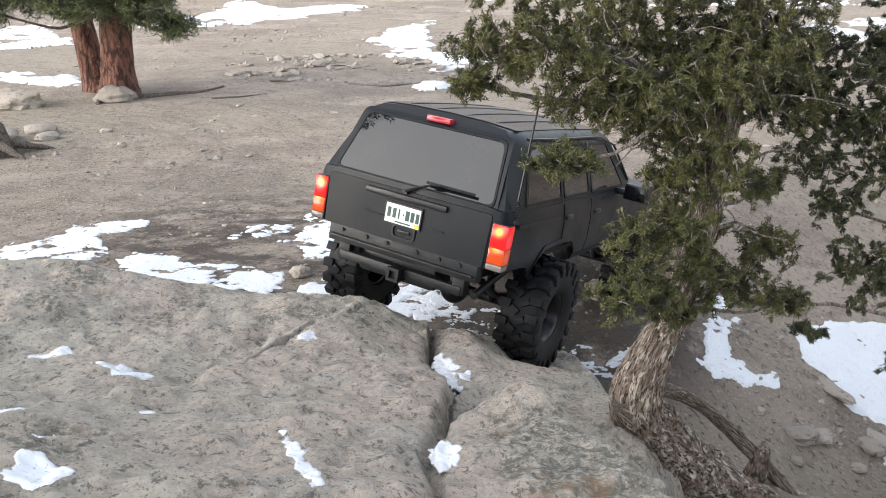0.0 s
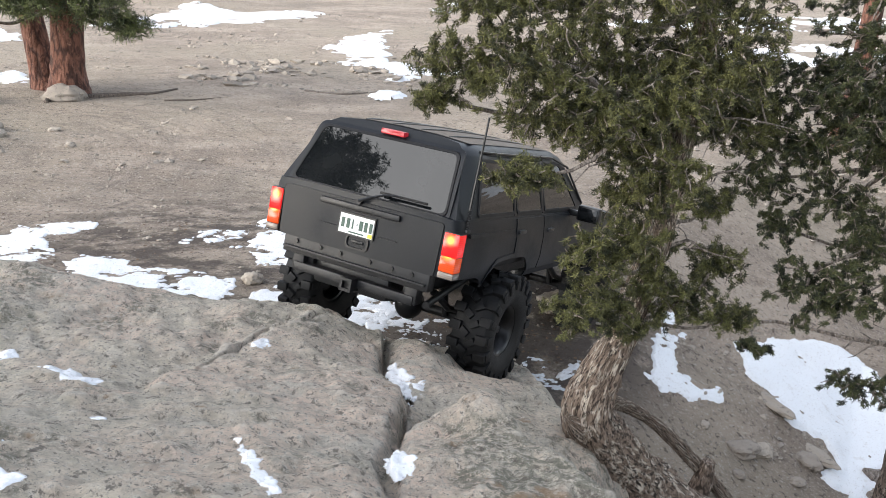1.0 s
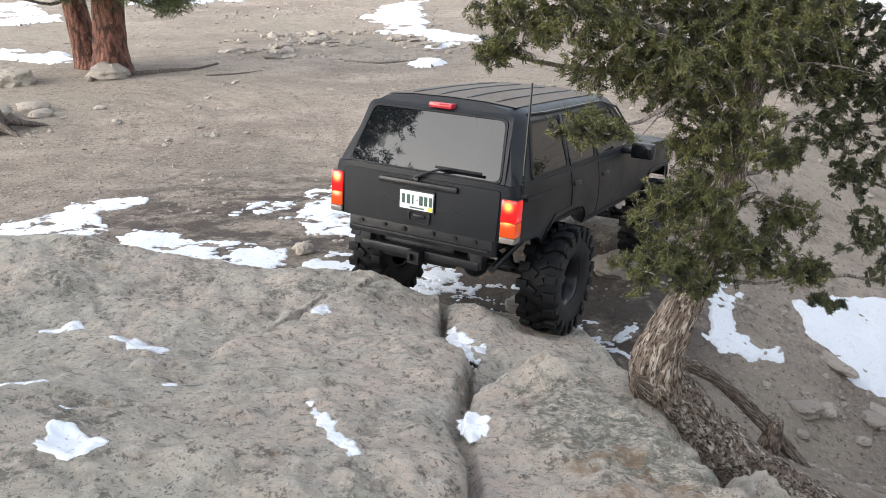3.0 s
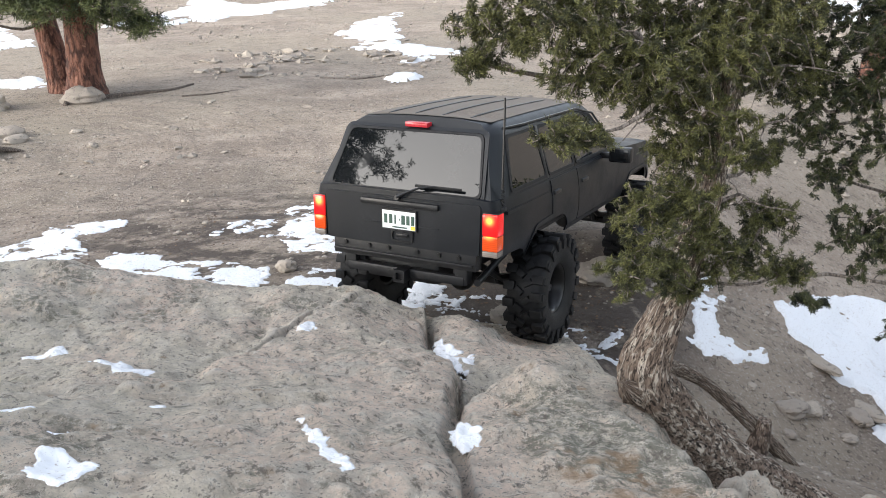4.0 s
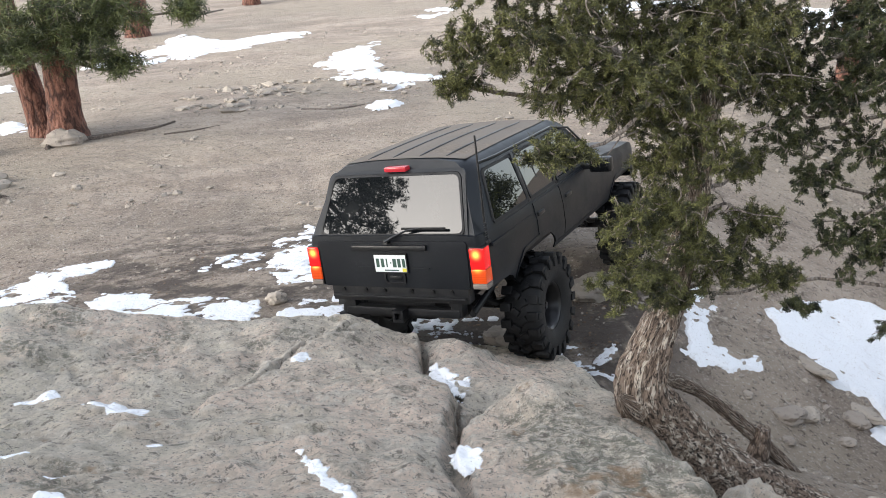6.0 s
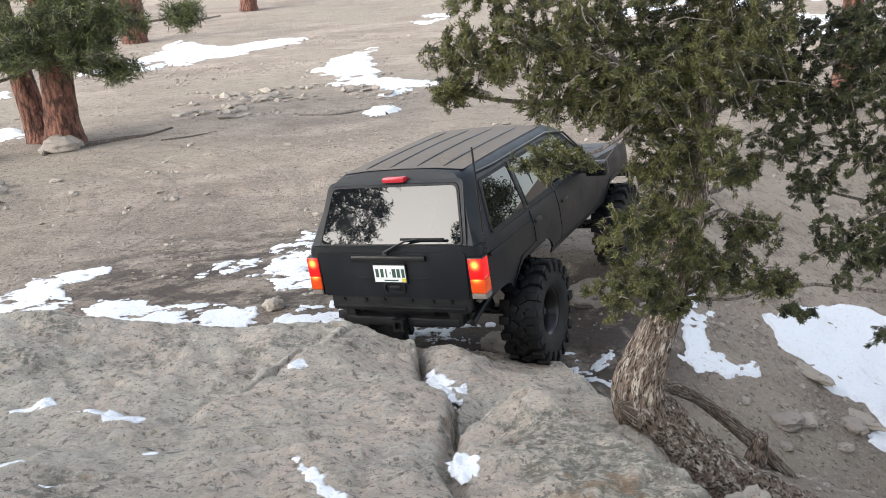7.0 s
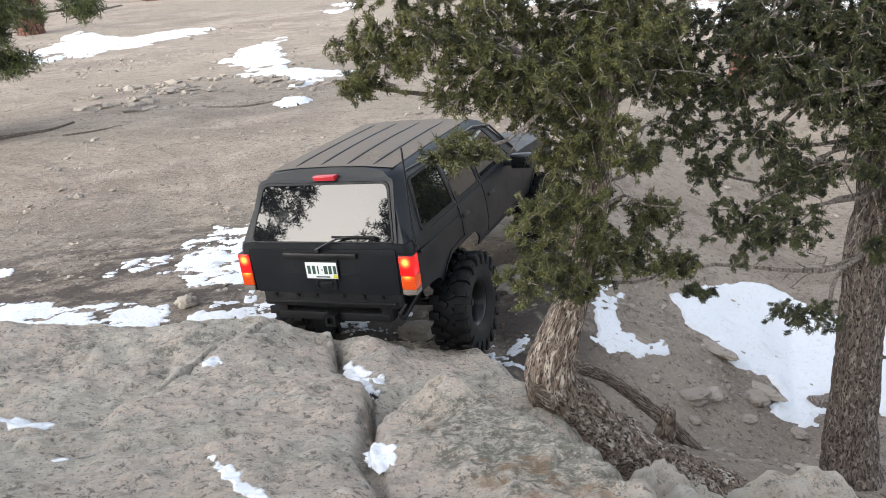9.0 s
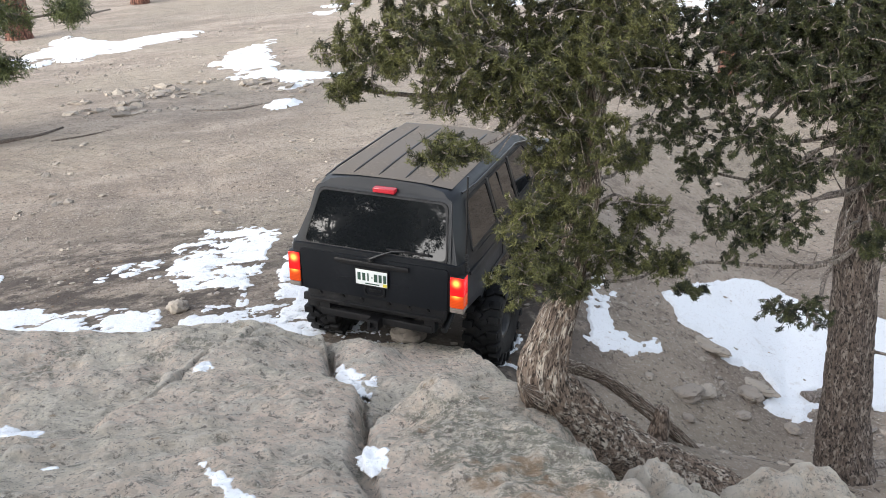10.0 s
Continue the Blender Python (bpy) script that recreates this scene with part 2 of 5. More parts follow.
STEEL = worn("frame_steel", (0.013, 0.0135, 0.0148), 0.46, (0.09, 0.078, 0.068), 0.5, 0.1, 0.2, gloss=0.4)
RIM = worn("black_rim", (0.008, 0.008, 0.009), 0.4, (0.06, 0.05, 0.045), 0.4, 0.2)
GLASS = tinted_glass()
RED_LENS = lens("red_lens", (0.42, 0.006, 0.007), 0.22, ((0.763, -0.024, 0.985), (-0.749, -0.024, 0.985)))
AMBER_LENS = lens("amber_lens", (0.42, 0.045, 0.006), 0.12, ((0.763, -0.024, 0.885), (-0.749, -0.024, 0.885)))
CLEAR_LENS = lens("clear_lens", (0.22, 0.19, 0.165), 0.0)
DULL_RED = lens("dull_red_lens", (0.35, 0.02, 0.03), 0.12)
PLATE = worn("plate_white", (0.72, 0.74, 0.73), 0.4, (0.4, 0.38, 0.34), 0.3)
PLATE_INK = worn("plate_green", (0.03, 0.07, 0.05), 0.5)
STICKER = worn("yellow_sticker", (0.65, 0.55, 0.05), 0.5)


# ---- builders ----
def finish(bm, angle=38):
    """Smooth faces with the sharp edges kept."""
    bmesh.ops.recalc_face_normals(bm, faces=bm.faces)
    for f in bm.faces:
        f.smooth = True
    for e in bm.edges:
        if len(e.link_faces) == 2 and e.calc_face_angle(0) > radians(angle):
            e.smooth = False


def part(name, bm, material, parent=None, label=""):
    finish(bm)
    me = bpy.data.meshes.new(name)
    bm.to_mesh(me)
    bm.free()
    me.materials.append(material)
    ob = new(name, me)
    ob.parent = parent
    if label:
        tagged(ob, label)
    return ob


def add_box(bm, low, high, bevel=0.0, turn=None):
    made = bmesh.ops.create_cube(bm, size=1)["verts"]
    mid = [(a + b) / 2 for a, b in zip(low, high)]
    for v in made:
        v.co = Vector([c * (b - a) for c, a, b in zip(v.co, low, high)])
    if turn is not None:
        for v in made:
            v.co = turn @ v.co
    for v in made:
        v.co += Vector(mid)
    if bevel:
        edges = list({e for v in made for e in v.link_edges})
        bmesh.ops.bevel(bm, geom=edges, offset=bevel, segments=2, affect="EDGES", profile=0.6)
    return bm


def box_bm(low, high, bevel=0.0, turn=None):
    return add_box(bmesh.new(), low, high, bevel, turn)


def loft(bm, rings, closed=True, caps=True):
    made = [[bm.verts.new(p) for p in ring] for ring in rings]
    n = len(made[0])
    for a, b in zip(made, made[1:]):
        for i in range(n if closed else n - 1):
            bm.faces.new((a[i], a[(i + 1) % n], b[(i + 1) % n], b[i]))
    if caps:
        bm.faces.new(made[0][::-1])
        bm.faces.new(made[-1])
    return bm


def add_tube(bm, points, radii, sides=8, caps=True, bumpy=0.0):
    pts = [Vector(p) for p in points]
    if isinstance(radii, (int, float)):
        radii = [radii] * len(pts)
    side, rings = None, []
    for i, p in enumerate(pts):
        way = (pts[min(i + 1, len(pts) - 1)] - pts[max(i - 1, 0)]).normalized()
        if side is None:
            side = way.orthogonal().normalized()
        side = (side - way * side.dot(way)).normalized()
        up = way.cross(side)
        ring = []
        for k in range(sides):
            a = 2 * math.pi * k / sides
            r = radii[i]
            if bumpy:
                d = side * math.cos(a) + up * math.sin(a)
                q = p + d * r
                r *= 1 + bumpy * (noise.noise(Vector((q.x * 5, q.y * 5, q.z * 1.8))) + 0.6 * noise.noise(Vector((q.x * 22, q.y * 22, q.z * 6))) + 0.35 * noise.noise(Vector((q.x * 48, q.y * 48, q.z * 16))))
            ring.append(p + (side * math.cos(a) + up * math.sin(a)) * r)
        rings.append(ring)
    return loft(bm, rings, True, caps)


def tube_bm(points, radii, sides=8, caps=True, bumpy=0.0):
    return add_tube(bmesh.new(), points, radii, sides, caps, bumpy)


def smooth_line(points, steps=8):
    """Catmull-Rom through (x, y, z, radius) rows."""
    p = [np.array(q, float) for q in points]
    p = [2 * p[0] - p[1], *p, 2 * p[-1] - p[-2]]
    out = []
    for a, b, c, d in zip(p, p[1:], p[2:], p[3:]):
        for s in range(steps):
            t = s / steps
            out.append(0.5 * (2 * b + (c - a) * t + (2 * a - 5 * b + 4 * c - d) * t * t + (3 * b - a - 3 * c + d) * t**3))
    out.append(p[-2])
    return out


def lathe_x(bm, profile, segments=40, closed=False):
    """Turns (x, r) rows round the x axis."""
    rings = [[Vector((x, r * math.cos(2 * math.pi * k / segments), r * math.sin(2 * math.pi * k / segments))) for k in range(segments)] for x, r in profile]
    return loft(bm, rings, True, not closed)


def mesh_from(name, verts, faces, material, parent=None):
    me = bpy.data.meshes.new(name)
    me.from_pydata(verts, [], faces)
    me.update()
    me.materials.append(material)
    ob = new(name, me)
    ob.parent = parent
    return ob


# ---- shapes of the land ----
def step(a, b, v):
    u = np.clip((v - a) / (b - a), 0, 1)
    return u * u * (3 - 2 * u)


def lattice(n, seed):
    return np.random.RandomState(seed).rand(n, n)


def value_noise(x, y, size, seed):
    """Smooth noise from -1 to 1 over arrays, with lumps of that size in metres."""
    grid = lattice(256, seed)
    u, v = x / size + 1000.5, y / size + 1000.5
    i, k = np.floor(u).astype(int), np.floor(v).astype(int)
    a, b = u - i, v - k
    a, b = a * a * a * (a * (6 * a - 15) + 10), b * b * b * (b * (6 * b - 15) + 10)
    i, k = i % 255, k % 255
    low = grid[i, k] * (1 - a) + grid[i + 1, k] * a
    high = grid[i, k + 1] * (1 - a) + grid[i + 1, k + 1] * a
    return (low * (1 - b) + high * b) * 2 - 1


def ridged(x, y, size, seed, octaves=4, gain=0.5):
    total, amount = 0, 1.0
    for o in range(octaves):
        total = total + amount * value_noise(x * 0.8 + y * 0.6 * (o % 2 * 2 - 1), y * 0.8 - x * 0.6 * (o % 2 * 2 - 1), size / 2**o, seed + o)
        amount *= gain
    return total


def line_distance(x, y, line):
    """Distance to an open line of points, and the place along it from 0 to 1."""
    best, along = np.full(np.shape(x), 1e9), np.zeros(np.shape(x))
    n = len(line) - 1
    for s, ((ax, ay), (bx, by)) in enumerate(zip(line, line[1:])):
        dx, dy = bx - ax, by - ay
        u = np.clip(((x - ax) * dx + (y - ay) * dy) / (dx * dx + dy * dy), 0, 1)
        d = np.hypot(x - ax - u * dx, y - ay - u * dy)
        along = np.where(d < best, (s + u) / n, along)
        best = np.minimum(best, d)
    return best, along


def ground_height(x, y):
    """The dirt: a level clearing that dips into a gully beside the track and rises again under the tree."""
    side = (x - 1.0) * 0.867 - (y - 7.75) * 0.497
    dip = 0.2 * step(-3, 0.8, side) * step(9.7, 8.8, y) + 0.5 * np.clip(side - 1.0, 0, 2.6) + 0.1 * np.clip(side - 3.6, 0, 6)
    dip = dip * (1 - step(11, 24, y)) * (1 - step(9, 16, x))
    bank = 1.25 * step(6.6, 4.6, y) * step(0.2, 1.5, x)
    hill = 0.03 * np.clip(y - 34, 0, 400) + 0.0012 * np.clip(y - 45, 0, 120) ** 2
    lumps = 0.035 * ridged(x, y, 2.6, 11, 3) + 0.012 * ridged(x, y, 0.45, 21, 3) * step(60, 20, np.hypot(x, y))
    bend = y + 0.05 * (x + 4) ** 2 + 0.4 * value_noise(x, y, 4, 5)
    track = -0.05 * (np.exp(-((bend - 13.6) / 0.22) ** 2) + np.exp(-((bend - 15.3) / 0.22) ** 2) + 0.7 * np.exp(-((bend - 18.2) / 0.3) ** 2)) * step(2, -1, x)
    ruts = 0.13 * np.exp(-((x - 2.47) / 0.4) ** 2 - ((y - 9.0) / 0.5) ** 2) - 0.14 * np.exp(-((x - 1.1) / 0.5) ** 2 - ((y - 9.9) / 0.6) ** 2)
    ruts = ruts - 0.13 * np.exp(-((x - 1.7) / 0.4) ** 2 - ((y - 7.25) / 0.4) ** 2) - 0.28 * np.exp(-((x - 3.05) / 0.35) ** 2 - ((y - 9.5) / 0.4) ** 2)
    return hill - dip + bank + lumps + track + ruts


CRACK = [(0.10, 5.75), (0.10, 5.45), (0.13, 5.05), (0.22, 4.6), (0.27, 4.35), (0.20, 3.85), (0.19, 3.45), (0.16, 3.0), (0.15, 2.4), (0.2, 1.8)]
SEAM = [(-0.36, 5.9), (-0.48, 5.57), (-0.66, 5.37), (-0.77, 5.02), (-0.85, 4.7), (-0.94, 4.45), (-1.0, 3.96)]
LIP_CRACK = [(-0.52, 5.53), (-0.39, 5.68), (-0.15, 5.79), (-0.07, 5.74), (0.04, 5.66), (0.08, 5.5)]


def rock_height(x, y, cut=1.0):
    """The granite dome on which the camera stands, its far edge, the split block beside it and the slab behind that."""
    q = 5.45 - y
    top = 1.15 + 0.13 * q + 0.055 * np.where(q > 0, q * q, 0)
    near = 2.01 + 0.09 * (2.5 - y)
    z = np.where(y < 2.5, near, top)
    z = z + 0.13 * np.clip(-x - 0.6, 0, 2) * step(4.0, 2.4, y) - 0.12 * np.clip(x + 0.4, 0, 1.5) * step(4.2, 3.2, y)
    warp = 0.10 * value_noise(x, y, 1.3, 31)
    # hump of the dome at its far side, and the brow of the nearer lobe with the hollow beyond it
    z = z + 0.23 * np.exp(-((x + 2.9) / 0.8) ** 2) * step(4.6, 5.9, y)
    brow = x - np.interp(y, [1.6, 3.01, 3.29, 3.57, 3.64, 3.96, 4.45, 5.02, 5.37, 5.57, 5.9], [-2.3, -1.63, -1.54, -1.41, -1.17, -1.0, -0.94, -0.77, -0.66, -0.48, -0.36])
    brow = brow * 0.8 + 0.04 * value_noise(x, y, 0.25, 33)
    z = z + np.where(brow > 0, 0.06 * np.exp(-brow / 0.5), 0.06 - 0.115 * step(0, -0.14, brow) + 0.055 * step(-0.14, -0.9, brow)) * step(6.0, 5.2, y)
    # far edge of the dome, and its shoulder beside the crack
    edge = 6.0 - 0.35 * step(-0.6, 0.35, x) + 0.25 * step(-1.5, -4, x) + warp
    over = np.clip(y - edge, 0, None)
    z = z - 0.22 * step(-0.55, 0.22, x) * step(4.3, 5.4, y) - 0.04 * np.exp(-((x + 0.45) / 0.3) ** 2) * step(5.2, 5.8, y)
    z = z - 0.55 * over * over / (over + 0.25)
    # the peaked block and the slab that slopes away beyond the crack
    right = x - np.interp(y, [1.8, 2.4, 3.0, 3.45, 3.85, 4.35, 4.6, 5.05, 5.45, 5.75], [0.2, 0.15, 0.16, 0.19, 0.20, 0.27, 0.22, 0.13, 0.10, 0.10])
    z = z - 0.07 * np.exp(right / 0.13) * (right < 0) * step(5.6, 4.9, y)
    jag = 0.05 * value_noise(x, y, 0.16, 36) + 0.03 * value_noise(x, y, 0.07, 38)
    block = 1.50 + 0.20 * (3.9 - y) - 0.25 * np.abs(x - 0.62) * step(3.2, 3.8, y)
    arm = np.interp(x, [0.1, 0.14, 0.29, 0.42, 0.62, 0.72, 0.9], [3.4, 3.42, 3.68, 3.84, 3.93, 3.90, 3.6])
    behind = np.clip(y - arm + jag, 0, None)
    block = block - 2.6 * behind * behind / (behind + 0.05)
    flank = np.clip((x - 0.79) * 0.953 + (y - 3.57) * 0.304 + jag, 0, None)
    block = block - 2.6 * flank * flank / (flank + 0.04)
    slab = 2.80 - 0.23 * x - 0.352 * y - 0.05 * np.clip(y - 5.9, 0, None) - 0.6 * np.clip(y - 7.15, 0, None)
    slab = np.minimum(slab, 1.36 - 0.1 * x) - 0.13 * np.exp(-((x - 0.93) / 0.22) ** 2 - ((y - 6.1) / 0.25) ** 2)
    slab = slab + 0.14 * np.exp(-((x - 0.36) / 0.22) ** 2) * step(5.0, 5.8, y) * step(6.3, 6.0, y)
    beside = np.clip(x - 1.32 + 0.18 * np.clip(4.2 - y, 0, 3) + 0.6 * jag, 0, None)
    slab = slab - 1.6 * beside * beside / (beside + 0.06)
    block = block + 0.11 * np.exp(-((x - 0.62) / 0.15) ** 2 - ((y - 3.80) / 0.18) ** 2)
    slab = slab - 0.20 * np.exp(-((y - arm - 0.12) / 0.30) ** 2)
    slab = slab + 0.03 * step(-0.02, 0.03, value_noise(x * 0.8 - 0.3 * y, y * 0.9, 0.7, 39))
    z = np.where(right > 0, np.maximum(block, slab), z)
    # weathered relief
    z = z + 0.035 * ridged(x, y, 1.5, 41, 3) + 0.021 * ridged(x * 0.8 + 0.3 * y, y * 1.2 - 0.2 * x, 0.30, 51, 4, 0.6)
    crumbs = ridged(x, y, 0.09, 61, 2)
    z = z + 0.013 * crumbs + 0.028 * np.clip(ridged(x + 7, y, 0.22, 65, 3, 0.6), -0.2, 0.6)
    # steps where sheets of stone have flaked away
    sheet = value_noise(x * 0.7 + 0.3 * y, y * 1.3, 0.9, 71)
    z = z + 0.03 * step(0.05, 0.12, sheet) - 0.02 * step(-0.3, -0.24, sheet)
    d, u = line_distance(x + 0.03 * value_noise(x, y, 0.2, 81), y + 0.03 * value_noise(x, y, 0.2, 82), CRACK)
    wide = 0.016 + 0.06 * np.exp(-((u - 0.28) / 0.12) ** 2) + 0.03 * np.exp(-((u - 0.75) / 0.1) ** 2)
    z = z - cut * (0.13 - 0.07 * step(0.35, 0.5, u)) * step(wide * 1.5, wide * 0.5, d)
    d, u = line_distance(x + 0.03 * value_noise(x, y, 0.2, 83), y + 0.03 * value_noise(x, y, 0.2, 84), SEAM)
    z = z - 0.045 * step(0.028, 0.006, d) * step(1.0, 0.75, u)
    d, u = line_distance(x + 0.03 * value_noise(x, y, 0.15, 85), y + 0.03 * value_noise(x, y, 0.15, 86), LIP_CRACK)
    z = z - 0.05 * step(0.03, 0.008, d)
    d = np.hypot(x + 1.31, y - 2.84)
    z = z - 0.07 * step(0.09, 0.03, d)
    return z


def sheet_mesh(name, xs, ys, height):
    gx, gy = np.meshgrid(xs, ys)
    gz = height(gx, gy)
    n, m = len(xs), len(ys)
    me = bpy.data.meshes.new(name)
    idx = np.arange(n * m).reshape(m, n)
    quads = np.stack([idx[:-1, :-1], idx[:-1, 1:], idx[1:, 1:], idx[1:, :-1]], -1).reshape(-1, 4)
    me.vertices.add(n * m)
    me.vertices.foreach_set("co", np.stack([gx, gy, gz], -1).astype(np.float32).ravel())
    me.loops.add(quads.size)
    me.loops.foreach_set("vertex_index", quads.astype(np.int32).ravel())
    me.polygons.add(len(quads))
    me.polygons.foreach_set("loop_start", np.arange(0, quads.size, 4, dtype=np.int32))
    me.update(calc_edges=True)
    me.shade_smooth()
    return me


def spaced(stops):
    """Grid lines: (start, end, spacing) stretches, one after another."""
    out = [stops[0][0]]
    for a, b, s in stops:
        out += list(np.linspace(a, b, max(2, int(round((b - a) / s)) + 1))[1:])
    return np.array(out)


gxs = spaced([(-400, -60, 20), (-60, -16, 1.5), (-16, -5, 0.25), (-5, 8, 0.07), (8, 20, 0.3), (20, 60, 1.5), (60, 400, 20)])
gys = spaced([(-60, -4, 4), (-4, 4, 0.4), (4, 12, 0.07), (12, 32, 0.16), (32, 70, 1.0), (70, 500, 12)])
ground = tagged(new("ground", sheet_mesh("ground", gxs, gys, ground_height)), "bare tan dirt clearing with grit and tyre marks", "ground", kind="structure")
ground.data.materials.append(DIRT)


def rock_skirted(x, y):
    z = rock_height(x, y)
    drop = step(2.2, 3.5, x - 0.3 * np.clip(y - 3, 0, 9)) * 4.5 + step(-5.5, -7.5, x) * 4 + step(-3, -4.4, y) * 4.5
    return z - drop


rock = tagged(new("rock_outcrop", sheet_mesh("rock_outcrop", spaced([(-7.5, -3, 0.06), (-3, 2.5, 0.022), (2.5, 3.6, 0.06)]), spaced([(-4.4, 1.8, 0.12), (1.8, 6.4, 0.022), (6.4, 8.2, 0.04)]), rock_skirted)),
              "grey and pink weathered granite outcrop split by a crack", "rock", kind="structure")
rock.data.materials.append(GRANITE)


# ---- snow ----
def inside_by(x, y, outline):
    """Signed distance to a closed outline, positive inside."""
    d, _ = line_distance(x, y, outline + outline[:1])
    hit = np.zeros(np.shape(x), bool)
    for (ax, ay), (bx, by) in zip(outline, outline[1:] + outline[:1]):
        if ay != by:
            hit ^= ((ay > y) != (by > y)) & (x < (bx - ax) * (y - ay) / (by - ay) + ax)
    return np.where(hit, d, -d)


def land_height(x, y):
    return np.maximum(ground_height(x, y), np.where((y < 8.2) & (x < 3.5) & (x > -7.4), rock_skirted(x, y), -9))


def snow_patch(outline, grid, thick, ragged, holes, label, surface=land_height, lane=None):
    xs, ys = [p[0] for p in outline], [p[1] for p in outline]
    x, y = np.meshgrid(np.arange(min(xs) - 4 * grid, max(xs) + 5 * grid, grid), np.arange(min(ys) - 4 * grid, max(ys) + 5 * grid, grid))
    d = inside_by(x, y, outline)
    size = ragged * 4
    d = d + ragged * (ridged(x, y, size, 91, 5, 0.65) + 0.4 * ridged(x * 0.8, y * 1.2, 0.10, 99, 2, 0.7))
    if lane:
        d = np.minimum(d, line_distance(x, y, lane)[0] - 0.13 + 0.05 * ridged(x, y, 0.25, 93, 4, 0.7))
    d = np.minimum(d, ((1.0 if holes else 1.5) - 1.9 * holes - ridged(x * 0.7 + 0.3 * y, y * 1.4 - 0.3 * x, max(0.2, size * 0.7), 97, 5, 0.7)) * max(0.1, grid * 2))
    z = surface(x, y) - 0.4 * thick - 0.002 + (1.4 * thick + 0.002) * step(-0.3 * grid, max(0.014, 1.6 * grid), d) * (1 + 0.35 * ridged(x, y, size * 1.5, 95, 2))
    n, m = x.shape[1], x.shape[0]
    idx = np.arange(n * m).reshape(m, n)
    quads = np.stack([idx[:-1, :-1], idx[:-1, 1:], idx[1:, 1:], idx[1:, :-1]], -1).reshape(-1, 4)
    quads = quads[(d.ravel()[quads] > -0.2 * grid).sum(1) >= 2]
    used = np.unique(quads)
    remap = np.zeros(n * m, int)
    remap[used] = np.arange(len(used))
    ob = mesh_from("snow_patch", np.stack([x.ravel(), y.ravel(), z.ravel()], -1)[used].tolist(), remap[quads].tolist(), SNOW)
    ob.data.shade_smooth()
    return tagged(ob, label, "snow", "patches of old snow")


def packed(x, y):
    return np.minimum(rock_height(x, y, 0.0), rock_height(x + 0.10, y, 0.0) + 0.01) - 0.01


SHADE_SNOW = [
    [(-6.6, 8.9), (-4.77, 9.83), (-4.53, 10.27), (-4.14, 10.54), (-3.68, 10.68), (-3.59, 10.50), (-3.75, 10.23), (-3.84, 9.81), (-3.77, 9.44), (-4.16, 9.16), (-6.6, 8.0)],
    [(-3.64, 9.29), (-3.29, 9.49), (-2.76, 9.54), (-2.78, 9.26), (-2.61, 9.07), (-2.04, 9.01), (-1.55, 8.75), (-1.50, 8.3), (-1.86, 7.9), (-2.57, 8.2), (-3.18, 8.7)],
    [(-2.48, 9.90), (-2.24, 10.14), (-2.00, 10.33), (-1.70, 10.45), (-1.72, 10.09), (-2.08, 9.92), (-2.38, 9.83)],
]
for line in SHADE_SNOW:
    snow_patch(line, 0.015, 0.012, 0.09, 0.20, "thin ragged old snow lying on dirt beside the rock")
TYRE_SNOW = [(-1.41, 11.69), (-0.97, 11.28), (-0.44, 11.16), (0.22, 10.97), (0.45, 9.45), (0.30, 8.3), (-0.3, 7.8), (-1.41, 8.0), (-1.26, 8.55), (-0.86, 8.66), (-0.80, 9.01), (-1.05, 8.95), (-1.52, 9.52), (-1.78, 9.80), (-1.41, 10.39), (-1.65, 10.73), (-1.26, 11.15)]
snow_patch(TYRE_SNOW, 0.018, 0.012, 0.09, 0.22, "trampled snow with bare gaps beside the car's track", lane=[(-0.52, 8.81), (-0.38, 9.73), (-0.08, 11.21)])
snow_patch([(-0.11, 8.45), (-0.16, 8.79), (0.26, 8.60), (0.48, 8.28), (0.89, 8.26), (1.01, 7.85), (0.87, 7.5), (0.49, 7.2), (0.0, 7.3)], 0.012, 0.012, 0.08, 0.6, "broken snow under the car")
snow_patch([(1.50, 7.68), (1.71, 7.40), (1.96, 7.51), (2.18, 7.48), (2.13, 7.20), (1.90, 7.04), (1.65, 7.13), (1.43, 7.11)], 0.012, 0.012, 0.06, 0.5, "broken snow below the slab")
GULLY_SNOW = [(2.76, 7.64), (2.89, 7.96), (3.31, 9.03), (3.50, 9.06), (3.27, 8.62), (3.53, 8.75), (3.26, 8.32), (3.22, 7.97), (3.43, 7.85), (3.70, 7.98), (3.69, 7.83), (3.19, 7.54), (2.89, 7.54)]
snow_patch(GULLY_SNOW, 0.02, 0.022, 0.04, 0.0, "clean white snow in the gully behind the tree")
BANK_SNOW = [(4.19, 8.97), (5.15, 9.51), (6.03, 9.76), (6.5, 9.3), (7.6, 8.9), (7.8, 8.03), (6.6, 7.0), (5.82, 7.2), (5.49, 7.59), (5.03, 7.07), (4.74, 7.15), (4.54, 7.23), (4.90, 7.59), (4.85, 7.83), (4.42, 7.94), (4.40, 8.33), (4.20, 8.50)]
snow_patch(BANK_SNOW, 0.035, 0.035, 0.05, 0.0, "broad clean snow bank at the foot of the slope")
